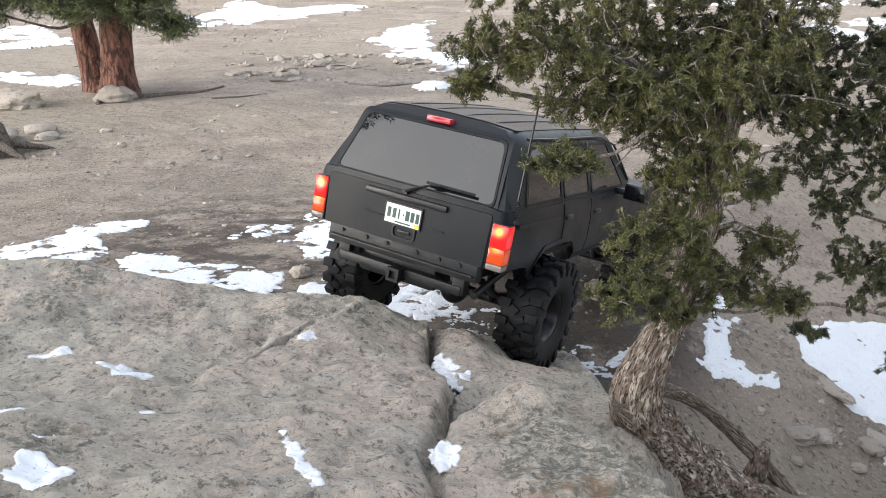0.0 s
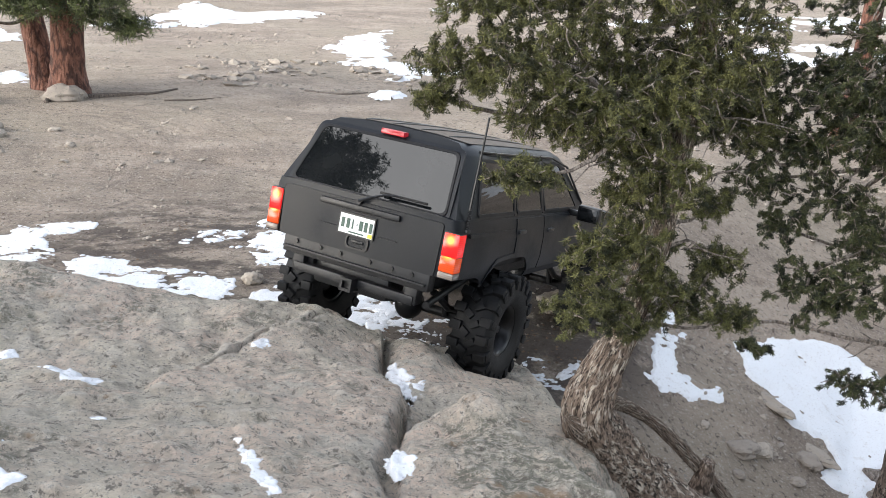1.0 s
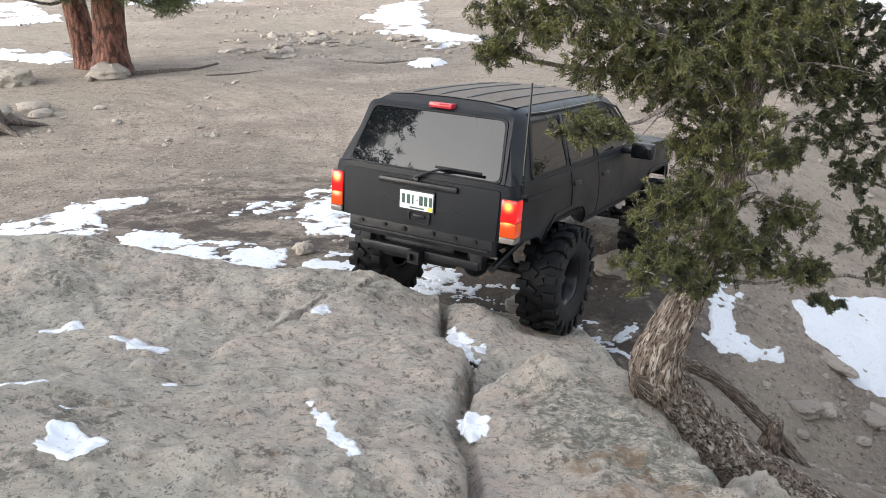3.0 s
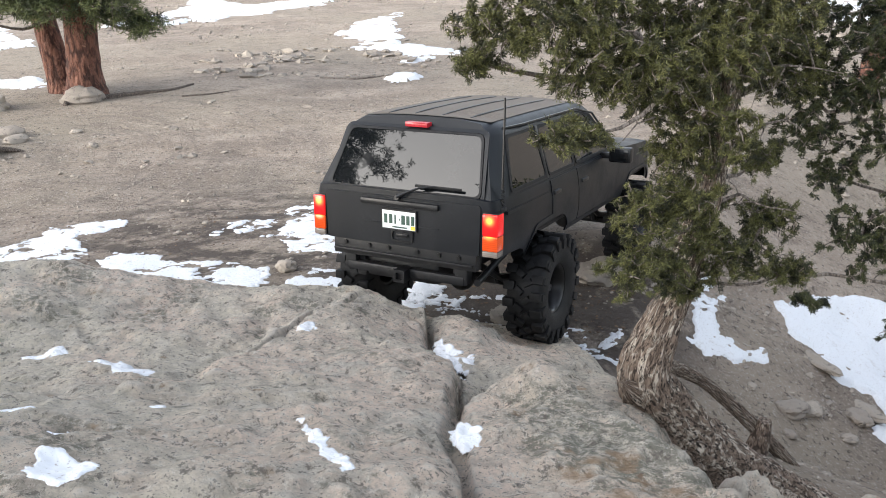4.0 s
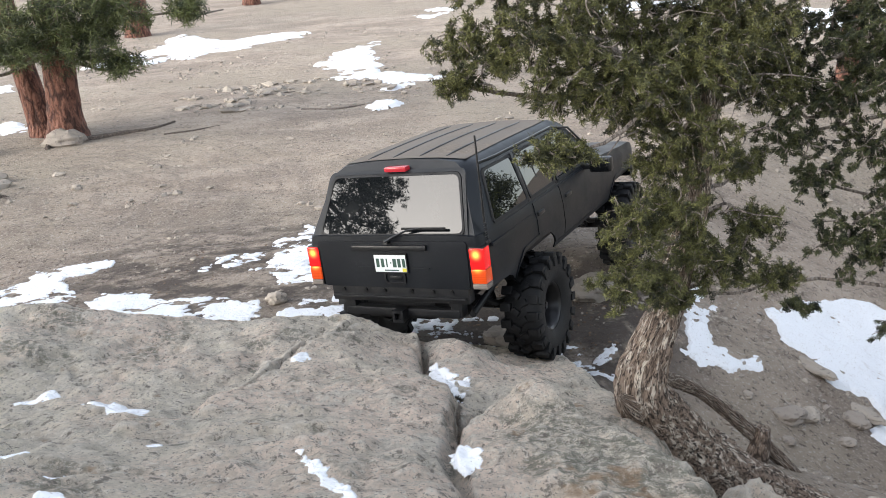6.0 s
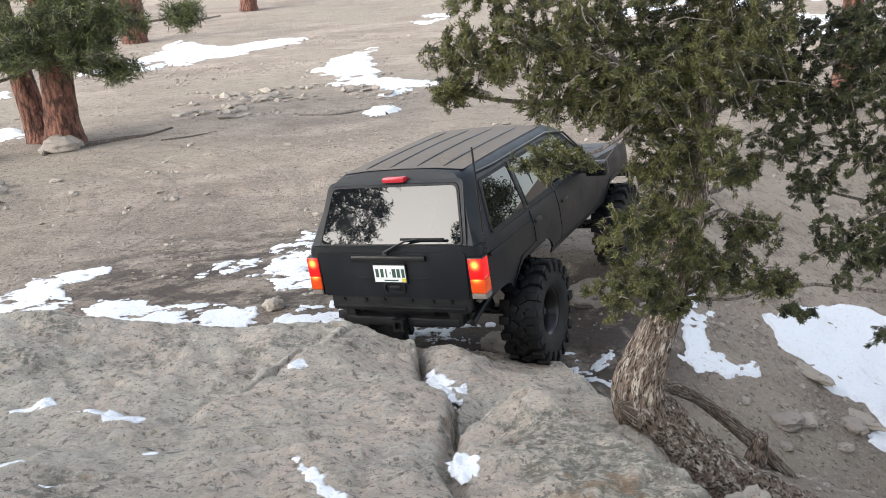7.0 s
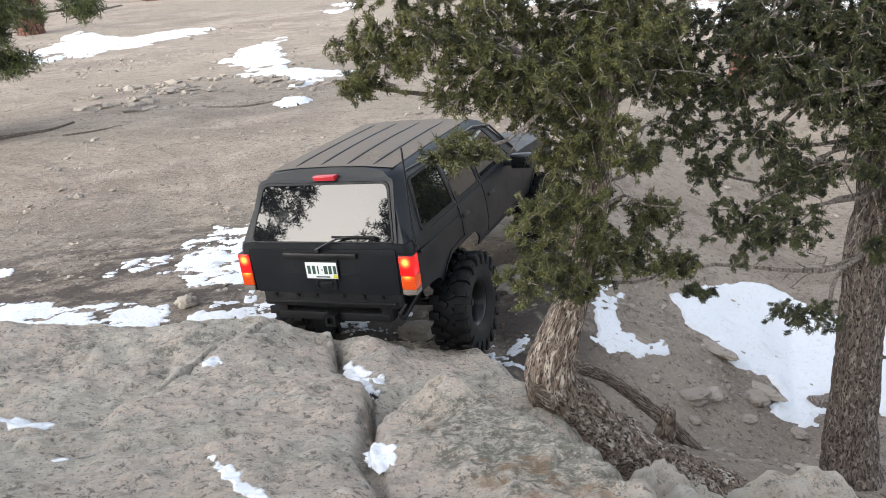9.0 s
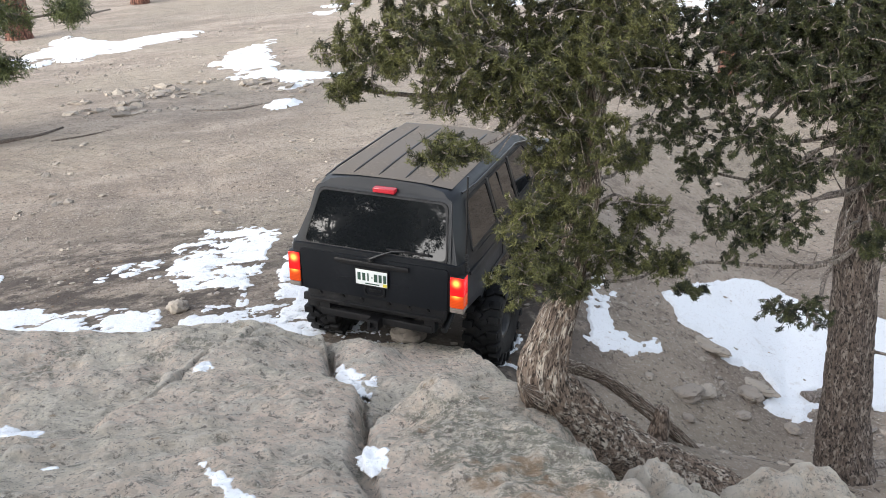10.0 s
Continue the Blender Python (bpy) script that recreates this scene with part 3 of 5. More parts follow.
FAR_SNOW = [
    [(-9.54, 28.63), (-8.42, 30.55), (-8.30, 34.4), (-7.85, 36.0), (-5.81, 33.23), (-4.64, 33.76), (-2.89, 34.38), (-3.04, 32.28), (-4.65, 30.75), (-6.22, 29.84), (-7.80, 28.74)],
    [(-1.97, 25.35), (-1.46, 28.10), (-0.07, 29.78), (-0.09, 26.78), (-0.19, 24.00), (0.52, 23.12), (1.52, 22.49), (0.73, 21.32), (0.17, 21.07), (-0.38, 22.43), (-1.27, 23.15)],
    [(-0.52, 19.11), (-0.11, 19.48), (0.09, 19.06), (-0.25, 18.35)],
    [(-14.5, 23.2), (-14.76, 27.89), (-13.35, 29.52), (-11.66, 27.26), (-10.22, 25.00), (-11.17, 24.52)],
]
for line in FAR_SNOW:
    snow_patch(line, 0.09, 0.05, 0.25, 0.12, "white snow patch on the far side of the clearing")
MORE_SNOW = [
    [(-10.8, 20.1), (-9.21, 20.99), (-8.65, 21.34), (-7.73, 19.31), (-8.41, 19.39), (-9.42, 19.66)],
    [(1.26, 37.40), (2.77, 38.66), (3.59, 37.28), (1.85, 35.83)],
    [(-9.64, 18.30), (-8.73, 18.14), (-8.31, 17.10), (-8.97, 16.93)],
    [(8.0, 27.5), (12, 30), (20, 31), (24, 27), (15, 25.5), (10, 25.5)],
    [(6.0, 33), (14, 39), (30, 40), (30, 35), (15, 34)],
    [(13.0, 19.5), (18, 22.5), (22, 21.0), (17, 18.6)],
    [(4.6, 18.3), (5.4, 18.9), (6.2, 18.4), (5.2, 17.8)],
]
for line in MORE_SNOW:
    snow_patch(line, 0.12, 0.06, 0.3, 0.35, "thin snow patch among the far trees")
ROCK_SNOW = [
    [(-0.50, 3.12), (-0.45, 3.08), (-0.335, 2.83), (-0.28, 2.70), (-0.21, 2.49), (-0.25, 2.45), (-0.375, 2.75)],
    [(-0.75, 4.90), (-0.71, 5.07), (-0.64, 5.09), (-0.62, 4.89), (-0.71, 4.89)],
    [(-1.88, 4.49), (-1.71, 4.50), (-1.45, 4.39), (-1.45, 4.20), (-1.63, 4.20)],
    [(-1.39, 3.93), (-1.18, 3.88), (-1.25, 3.70)],
    [(-1.18, 3.36), (-1.10, 3.42), (-1.12, 3.30)],
    [(-1.35, 2.76), (-1.34, 2.92), (-1.26, 2.82), (-1.28, 2.71)],
    [(-1.24, 2.33), (-1.24, 2.50), (-1.17, 2.52), (-1.03, 2.41), (-1.05, 2.31), (-1.10, 2.27), (-1.18, 2.30)],
    [(-1.75, 3.05), (-1.6, 3.12), (-1.5, 3.02), (-1.68, 2.98)],
    [(-2.4, 4.75), (-2.15, 4.85), (-2.05, 4.7), (-2.3, 4.66)],
]
for line in ROCK_SNOW:
    snow_patch(line, 0.006, 0.0045, 0.016, 0.0, "small leftover of snow in a hollow of the granite")
CRACK_SNOW = [(0.14, 5.40), (0.21, 5.30), (0.28, 5.16), (0.40, 5.08), (0.40, 4.90), (0.38, 4.60), (0.38, 4.3), (0.29, 4.3), (0.24, 4.5), (0.17, 4.8), (0.15, 5.05)]
snow_patch(CRACK_SNOW, 0.009, 0.015, 0.02, 0.2, "snow filling the wide part of the crack", packed)
snow_patch([(0.15, 3.18), (0.22, 3.22), (0.30, 3.08), (0.28, 2.98), (0.18, 2.96), (0.14, 3.06)], 0.007, 0.012, 0.008, 0.0, "lump of snow in the crack", packed)


# ---- the off-road estate car ----
HUB_Y, HUB_Z, HUB_X, TYRE_R, WHEELBASE = 0.985, 0.205, 0.80, 0.465, 2.576


def half_width(z):
    return float(np.interp(z, [0.56, 0.64, 0.76, 0.98, 1.0, 1.07, 1.12], [0.80, 0.832, 0.852, 0.846, 0.836, 0.828, 0.812]))


def sill_height(y):
    low = float(np.interp(y, [0, 0.42, 0.52, 3.0, 4.2], [0.70, 0.69, 0.60, 0.60, 0.62]))
    for c in (HUB_Y, HUB_Y + WHEELBASE):
        low = max(low, float(np.interp(abs(y - c), [0.0, 0.30, 0.42, 0.52], [0.80, 0.785, 0.70, 0.50])))
    return low


def glass_side(z):
    return float(np.interp(z, [1.12, 1.16, 1.55, 1.60], [0.805, 0.795, 0.665, 0.635]))


def tail_y(z):
    return float(np.interp(z, [1.10, 1.14, 1.56, 1.61, 1.64, 1.66], [0.02, 0.035, 0.245, 0.285, 0.33, 0.40]))


def front_y(z):
    return float(np.interp(z, [1.12, 1.58, 1.66], [2.86, 2.30, 2.12]))


def side_sheet(y0, y1, low, high, off, rows=8, cols=14):
    """A pair of panels over the car's flanks, off metres proud."""
    out = []
    for s in (1, -1):
        bm = bmesh.new()
        face, back = [], []
        for c in range(cols + 1):
            y = y0 + (y1 - y0) * c / cols
            a, b = low(y), high(y)
            zs = [a + (b - a) * r / rows for r in range(rows + 1)]
            face.append([bm.verts.new((s * (half_width(z) + off), y, z)) for z in zs])
            back.append([bm.verts.new((s * (half_width(z) - 0.01), y, z)) for z in zs])
        for g in (face, back):
            for p, q in zip(g, g[1:]):
                for r in range(rows):
                    bm.faces.new((p[r], p[r + 1], q[r + 1], q[r]))
        rim = [(face[c][0], back[c][0]) for c in range(cols + 1)] + [(face[-1][r], back[-1][r]) for r in range(1, rows + 1)]
        rim += [(face[c][-1], back[c][-1]) for c in range(cols - 1, -1, -1)] + [(face[0][r], back[0][r]) for r in range(rows - 1, 0, -1)]
        for (a, b), (c, d) in zip(rim, rim[1:] + rim[:1]):
            bm.faces.new((a, c, d, b))
        out.append(bm)
    return out


def rounded(corners, radius, steps=4):
    """A polygon of (u, v) corners with rounded corners."""
    out = []
    n = len(corners)
    for i, c in enumerate(corners):
        c, a, b = Vector(c), Vector(corners[i - 1]), Vector(corners[(i + 1) % n])
        p, q = c + (a - c).normalized() * radius, c + (b - c).normalized() * radius
        for s in range(steps + 1):
            t = s / steps
            out.append(p * (1 - t) ** 2 + c * 2 * t * (1 - t) + q * t * t)
    return out


def pane_bm(outline, place, depth):
    """A flat pane or frame face: outline in (u, v), put into space by place(u, v, out)."""
    bm = bmesh.new()
    a = [bm.verts.new(place(p[0], p[1], depth)) for p in outline]
    b = [bm.verts.new(place(p[0], p[1], -0.012)) for p in outline]
    bm.faces.new(a)
    for i in range(len(a)):
        k = (i + 1) % len(a)
        bm.faces.new((a[i], b[i], b[k], a[k]))
    return bm


def ring_bm(outer, inner, place, depth):
    bm = bmesh.new()
    a = [bm.verts.new(place(p[0], p[1], depth)) for p in outer]
    b = [bm.verts.new(place(p[0], p[1], depth)) for p in inner]
    c = [bm.verts.new(place(p[0], p[1], -0.006)) for p in outer]
    d = [bm.verts.new(place(p[0], p[1], -0.006)) for p in inner]
    n = len(a)
    for i in range(n):
        k = (i + 1) % n
        bm.faces.new((a[i], a[k], b[k], b[i]))
        bm.faces.new((a[i], c[i], c[k], a[k]))
        bm.faces.new((b[i], b[k], d[k], d[i]))
    return bm


def grown(outline, by):
    mid = sum((Vector(p) for p in outline), Vector((0, 0))) / len(outline)
    out = []
    for p in outline:
        d = Vector(p) - mid
        out.append(Vector(p) + Vector((math.copysign(by, d.x), math.copysign(by, d.y))))
    return out


def lug_bm(row, k):
    """Shoulder lug that wraps onto the sidewall, long and short by turns."""
    long = 0.014 * (k % 2)
    bm = box_bm((row * 0.118 - 0.047, -0.036, 0.42), (row * 0.118 + 0.047, 0.036, TYRE_R + 0.003), 0.006)
    return add_box(bm, (row * 0.154 - 0.014, -0.029, 0.362 - long), (row * 0.154 + 0.020, 0.029, 0.435), 0.005)


def make_wheel(car, x, y, side, shapes={}):
    """Knobbly mud tyre that carries its lugs, a black steel rim and the brake drum; its axis is x."""
    bm = bmesh.new()
    prof = [(-0.105, 0.205), (-0.125, 0.21), (-0.15, 0.25), (-0.163, 0.32), (-0.16, 0.38), (-0.148, 0.415), (-0.125, 0.434), (0, 0.440), (0.125, 0.434), (0.148, 0.415), (0.16, 0.38), (0.163, 0.32), (0.15, 0.25), (0.125, 0.21), (0.105, 0.205)]
    lathe_x(bm, prof, 56, closed=True)
    wheel = part("wheel", bm, RUBBER, car, "knobbly black mud tyre with deep lugs")
    count = 20
    for k in range(count):
        for row in (-1, 1):
            turn = 2 * math.pi * (k + (0.5 if row > 0 else 0)) / count
            for key in ((row, k % 2), (row, 2)):
                if key not in shapes:
                    if key[1] < 2:
                        made = part("tread_lug", lug_bm(row, k), RUBBER, wheel)
                    else:
                        turned = Matrix.Translation((row * 0.033, 0, 0)) @ Matrix.Rotation(row * 0.55, 4, "Z")
                        bm = box_bm((-0.038, -0.026, 0.43), (0.038, 0.026, TYRE_R + 0.002), 0.005)
                        bmesh.ops.transform(bm, matrix=turned, verts=bm.verts)
                        made = part("tread_lug", bm, RUBBER, wheel)
                    shapes[key] = made.data
                else:
                    made = new("tread_lug", shapes[key])
                    made.parent = wheel
                more = 0.25 * 2 * math.pi / count if key[1] == 2 else 0
                made.matrix_basis = Matrix.Rotation(turn + more, 4, "X")
    s = side
    part("brake_drum", lathe_x(bmesh.new(), [(-0.10, 0.02), (-0.10, 0.13), (0.0, 0.14), (0.02, 0.12), (0.02, 0.02)], 24), STEEL, wheel, "dark steel brake drum inside the wheel")
    rim = [(-0.11, 0.212), (-0.10, 0.19), (0.05, 0.178), (0.10, 0.19), (0.112, 0.214), (0.122, 0.216), (0.118, 0.205), (0.095, 0.180), (0.03, 0.165), (-0.01, 0.15), (-0.015, 0.09), (0.03, 0.075), (0.035, 0.035), (0.07, 0.030), (0.072, 0.004)]
    part("rim", lathe_x(bmesh.new(), [(s * x0, r) for x0, r in rim], 40, closed=True), RIM, wheel, "deep-dish black steel rim")
    for k in range(5):
        a = 2 * math.pi * k / 5
        part("wheel_nut", tube_bm([(s * -0.012, 0.115 * math.cos(a), 0.115 * math.sin(a)), (s * 0.02, 0.115 * math.cos(a), 0.115 * math.sin(a))], 0.012, 6), STEEL, wheel)
    wheel.location = (x, y, HUB_Z)
    return wheel


def build_car():
    car = tagged(new("car"), "flat black lifted four-door off-road car with red lit tail lamps", "car")
    # lower shell
    ys = sorted({0.0, 0.02, 0.05, 0.09, *np.round(np.linspace(0.14, 4.05, 66), 3), 4.1, 4.14, 4.16})
    rings = []
    for y in ys:
        low = sill_height(y)
        pinch = float(np.interp(y, [0, 0.02, 0.05, 0.09, 0.45, 3.6, 4.1, 4.16], [0.085, 0.055, 0.034, 0.025, 0, 0, 0.03, 0.07]))
        hood = float(np.interp(y, [0, 2.8, 3.0, 4.0, 4.16], [1.12, 1.12, 1.11, 1.05, 1.0]))
        zs = [low + (hood - low) * k / 9 for k in range(10)]
        ring = [Vector((half_width(z) - pinch, y, z)) for z in zs]
        ring += [Vector((0.70 - pinch, y, hood + 0.012)), Vector((-0.70 + pinch, y, hood + 0.012))]
        ring += [Vector((-half_width(z) + pinch, y, z)) for z in reversed(zs)]
        rings.append(ring)
    bm = loft(bmesh.new(), rings, False, False)
    for r in (rings[0], rings[-1]):
        bm.faces.new([bm.verts.new(p) for p in r])
    bmesh.ops.remove_doubles(bm, verts=bm.verts, dist=0.0005)
    part("body", bm, PAINT, car)
    # greenhouse
    section = [(0.805, 1.12), (0.795, 1.16), (0.665, 1.55), (0.637, 1.595), (0.575, 1.635), (0.32, 1.655), (0.0, 1.66)]
    section = section + [(-x, z) for x, z in section[-2::-1]]
    rings = []
    for k in range(33):
        s = k / 32
        ring = []
        for x, z in section:
            a, b = tail_y(z), front_y(z)
            pinch = 0.055 * max(0, 1 - s * 14) * (1 if abs(x) > 0.5 else 0)
            crown = 0.018 * math.sin(math.pi * min(1, s * 1.2)) * (1 - abs(x) / 0.8)
            ring.append(Vector((x - math.copysign(pinch, x), a + (b - a) * s, z + crown)))
        rings.append(ring)
    part("cab", loft(bmesh.new(), rings, False, True), PAINT, car)
    # roof skin and its pressed ribs
    rings = []
    for k in range(29):
        s = k / 28
        y = 0.40 + 1.72 * s
        crown = 0.018 * math.sin(math.pi * min(1, ((y - 0.36) / 1.85) * 1.2))
        rings.append([Vector((x, y, float(np.interp(abs(x), [0, 0.32, 0.575], [1.66, 1.655, 1.635])) + crown * (1 - abs(x) / 0.8) + 0.006)) for x in np.linspace(-0.57, 0.57, 25)])
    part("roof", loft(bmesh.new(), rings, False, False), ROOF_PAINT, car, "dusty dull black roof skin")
    for x in (-0.37, -0.125, 0.125, 0.37):
        pts = []
        for k in range(15):
            y = 0.46 + 1.55 * k / 14
            crown = 0.018 * math.sin(math.pi * min(1, ((y - 0.36) / 1.85) * 1.2))
            pts.append((x, y, float(np.interp(abs(x), [0, 0.32, 0.575], [1.66, 1.655, 1.635])) + crown * (1 - abs(x) / 0.8) + 0.006))
        part("roof_rib", tube_bm(pts, [0.004] + [0.011] * 13 + [0.004], 6), TRIM, car)
    for s in (1, -1):
        part("drip_rail", tube_bm([(s * 0.640, 0.46, 1.594), (s * 0.668, 0.75, 1.592), (s * 0.668, 1.0, 1.592), (s * 0.668, 2.0, 1.592), (s * 0.70, 2.38, 1.52), (s * 0.79, 2.78, 1.19)], 0.011, 6), TRIM, car)
    # windscreen
    screen = rounded([(-0.66, 0.06), (0.66, 0.06), (0.57, 0.9), (-0.57, 0.9)], 0.06)
    part("windscreen", pane_bm(screen, lambda u, v, o: Vector((u, 2.86 - 0.56 * v + 0.6 * o, 1.12 + 0.46 * v + 0.8 * o)), 0.006), GLASS, car, "tinted glass windscreen")
    # tailgate: lower skin, glass with seal, and fittings
    bm = bmesh.new()
    skin = rounded([(-0.675, 0.70), (0.675, 0.70), (0.688, 1.085), (-0.688, 1.085)], 0.03)
    gate = part("tailgate", pane_bm(skin, lambda u, v, o: Vector((u, -o - 0.05 * max(0, 0.75 - v) * 0, v)), 0.012), PAINT, car, "flat black tailgate")
    lean = math.atan2(0.21, 0.42)

    def on_glass(u, v, o):
        return Vector((u, tail_y(1.14 + v * math.cos(lean)) - o * math.cos(lean), 1.14 + v * math.cos(lean) + o * math.sin(lean)))

    outline = rounded([(-0.655, -0.005), (0.655, -0.005), (0.575, 0.462), (-0.575, 0.462)], 0.055)
    part("rear_window", pane_bm(outline, on_glass, 0.008), GLASS, gate, "dark tinted rear window")
    part("window_seal", ring_bm(grown(outline, 0.018), outline, on_glass, 0.013), SEAL, gate)
    part("gate_frame", ring_bm(grown(outline, 0.050), grown(outline, 0.022), on_glass, 0.007), PAINT, gate)
    part("pull_bar", add_box(bmesh.new(), (-0.345, -0.040, 1.012), (0.345, -0.005, 1.060), 0.014), TRIM, gate, "long black moulded grab bar")
    part("lower_crease", add_box(bmesh.new(), (-0.325, -0.020, 0.862), (-0.165, -0.005, 0.872), 0.003), PAINT, gate)
    part("lower_crease", add_box(bmesh.new(), (0.165, -0.020, 0.862), (0.345, -0.005, 0.872), 0.003), PAINT, gate)
    latch = rounded([(-0.065, 0.745), (0.105, 0.745), (0.105, 0.825), (-0.065, 0.825)], 0.035)
    flat = lambda u, v, o: Vector((u, -0.012 - o, v))
    part("latch_bezel", ring_bm(latch, grown(latch, -0.014), flat, 0.012), TRIM, gate)
    part("latch_handle", add_box(bmesh.new(), (-0.03, -0.026, 0.775), (0.075, -0.010, 0.800), 0.008), TRIM, gate)
    plate = part("number_plate", add_box(bmesh.new(), (-0.155, -0.026, 0.832), (0.150, -0.018, 0.985), 0.003), PLATE, gate, "white number plate with dark marks")
    for k, (x, w) in enumerate([(-0.118, 0.036), (-0.073, 0.036), (-0.034, 0.02), (0.004, 0.016), (0.038, 0.04), (0.080, 0.036), (0.122, 0.034)]):
        h = 0.036 if w > 0.018 else 0.008
        part("plate_mark", add_box(bmesh.new(), (x - w / 2 + 0.004, -0.0285, 0.912 - h), (x + w / 2 - 0.004, -0.0265, 0.912 + h)), PLATE_INK, plate)
    part("plate_strip", add_box(bmesh.new(), (-0.06, -0.0285, 0.846), (0.07, -0.0265, 0.856)), PLATE_INK, plate)
    part("plate_frame", ring_bm([(-0.160, 0.826), (0.155, 0.826), (0.155, 0.991), (-0.160, 0.991)], [(-0.150, 0.836), (0.145, 0.836), (0.145, 0.978), (-0.150, 0.978)], lambda u, v, o: Vector((u, -0.022 - o, v)), 0.006), TRIM, plate)
    part("plate_sticker", add_box(bmesh.new(), (0.105, -0.0285, 0.840), (0.142, -0.0265, 0.868)), STICKER, plate, "small yellow sticker")
    bm = tube_bm([(-0.005, -0.01, 1.085), (-0.005, -0.05, 1.09)], 0.022, 10)
    wiper = part("wiper", bm, TRIM, gate)
    part("wiper_arm", tube_bm([(-0.005, -0.045, 1.092), (0.08, -0.035, 1.135), (0.18, -0.01, 1.175), (0.30, 0.0, 1.19)], [0.013, 0.011, 0.008, 0.006], 6), TRIM, wiper)
    part("wiper_blade", add_box(bmesh.new(), (0.13, -0.001, 1.176), (0.52, 0.014, 1.194), 0.003), SEAL, wiper)
    lamp = part("high_brake_lamp", add_box(bmesh.new(), (-0.085, 0.225, 1.592), (0.115, 0.30, 1.632), 0.009), DULL_RED, gate, "dull red high brake lamp")
    # tail lamps
    for s in (1, -1):
        low, high = (0.700, 0.826) if s > 0 else (-0.808, -0.690)
        tail = part("tail_lamp", add_box(bmesh.new(), (low, -0.012, 0.700), (high, 0.10, 1.040), 0.012), TRIM, car, "tall tail lamp with red, amber and clear lenses")
        a, b = low + 0.006, high - 0.004
        if s < 0:
            a, b = low + 0.004, high - 0.006
        part("red_lens", add_box(bmesh.new(), (a, -0.024, 0.866), (b + 0.008 * (s > 0), 0.09, 1.032), 0.01), RED_LENS, tail, "glowing red lens")
        part("amber_lens", add_box(bmesh.new(), (a, -0.024, 0.754), (b + 0.008 * (s > 0), 0.09, 0.865), 0.01), AMBER_LENS, tail, "amber lens")
        part("clear_lens", add_box(bmesh.new(), (a, -0.024, 0.708), (b + 0.008 * (s > 0), 0.09, 0.753), 0.01), CLEAR_LENS, tail, "clear reversing lens")
    # rear sill and towing gear
    part("rear_sill", add_box(bmesh.new(), (-0.64, 0.015, 0.565), (0.64, 0.12, 0.705), 0.012), STEEL, car, "bare black rear sill without a bumper")
    for x in (-0.52, -0.3, -0.12, 0.14, 0.33, 0.5):
        part("sill_bolt", tube_bm([(x, 0.022, 0.665), (x, 0.000, 0.665)], 0.017, 8), RIM, car)
    part("sill_lip", add_box(bmesh.new(), (-0.62, -0.018, 0.605), (0.62, 0.03, 0.622), 0.004), STEEL, car)
    hitch = part("tow_hitch", add_box(bmesh.new(), (-0.53, 0.03, 0.435), (0.53, 0.11, 0.505), 0.012), STEEL, car, "square steel towing crossbar")
    part("receiver", ring_bm([(-0.04, 0.415), (0.06, 0.415), (0.06, 0.515), (-0.04, 0.515)], [(-0.018, 0.437), (0.038, 0.437), (0.038, 0.493), (-0.018, 0.493)], lambda u, v, o: Vector((u, -0.03 - o, v)), 0.03), STEEL, hitch)
    part("receiver_tube", add_box(bmesh.new(), (-0.038, -0.03, 0.417), (0.058, 0.06, 0.513)), RIM, hitch)
    for s in (1, -1):
        part("hitch_bracket", add_box(bmesh.new(), (s * 0.50 - 0.05, 0.04, 0.44), (s * 0.50 + 0.05, 0.14, 0.60), 0.01), STEEL, hitch)
        part("frame_rail", add_box(bmesh.new(), (s * 0.45 - 0.05, 0.10, 0.50), (s * 0.45 + 0.05, 3.95, 0.62), 0.01), STEEL, car)
    part("floor_pan", add_box(bmesh.new(), (-0.56, 0.10, 0.60), (0.56, 4.0, 0.98), 0.02), SEAL, car)
    # flank panels
    top = lambda y: 1.108
    for bm in side_sheet(1.03, 1.655, lambda y: max(0.655, sill_height(y) + 0.012), top, 0.007):
        door = part("rear_door", bm, PAINT, car)
        s = 1 if door.data.vertices[0].co.x > 0 else -1
        part("door_handle", add_box(bmesh.new(), (s * 0.842 - 0.016, 1.06, 0.985), (s * 0.842 + 0.022, 1.20, 1.02), 0.01), TRIM, door)
    for bm in side_sheet(1.672, 2.60, lambda y: 0.655, top, 0.007):
        door = part("front_door", bm, PAINT, car)
        s = 1 if door.data.vertices[0].co.x > 0 else -1
        part("door_handle", add_box(bmesh.new(), (s * 0.842 - 0.016, 1.75, 0.97), (s * 0.842 + 0.022, 1.90, 1.005), 0.01), TRIM, door)
    for bm in side_sheet(0.14, 0.985, lambda y: max(1.005, sill_height(y)), lambda y: 1.03, 0.006, 2):
        part("waist_crease", bm, PAINT, car)
    for c in (HUB_Y, HUB_Y + WHEELBASE):
        for bm in side_sheet(c - 0.47, c + 0.47, sill_height, lambda y: sill_height(y) + 0.035, 0.008, 2, 24):
            part("arch_lip", bm, PAINT, car)
    for bm in side_sheet(1.42, 3.05, lambda y: 0.60, lambda y: 0.645, 0.004, 3):
        part("sill", bm, PAINT, car)
    # side windows
    for s in (1, -1):
        def on_side(u, v, o, s=s):
            return Vector((s * (glass_side(v) + o), u, v))

        panes = (("quarter_window", [(0.30, 1.165), (0.985, 1.165), (0.985, 1.525), (0.46, 1.525)]), ("rear_door_window", [(1.07, 1.165), (1.63, 1.165), (1.63, 1.525), (1.07, 1.525)]),
                 ("front_door_window", [(1.72, 1.165), (2.58, 1.165), (2.19, 1.525), (1.72, 1.525)]))
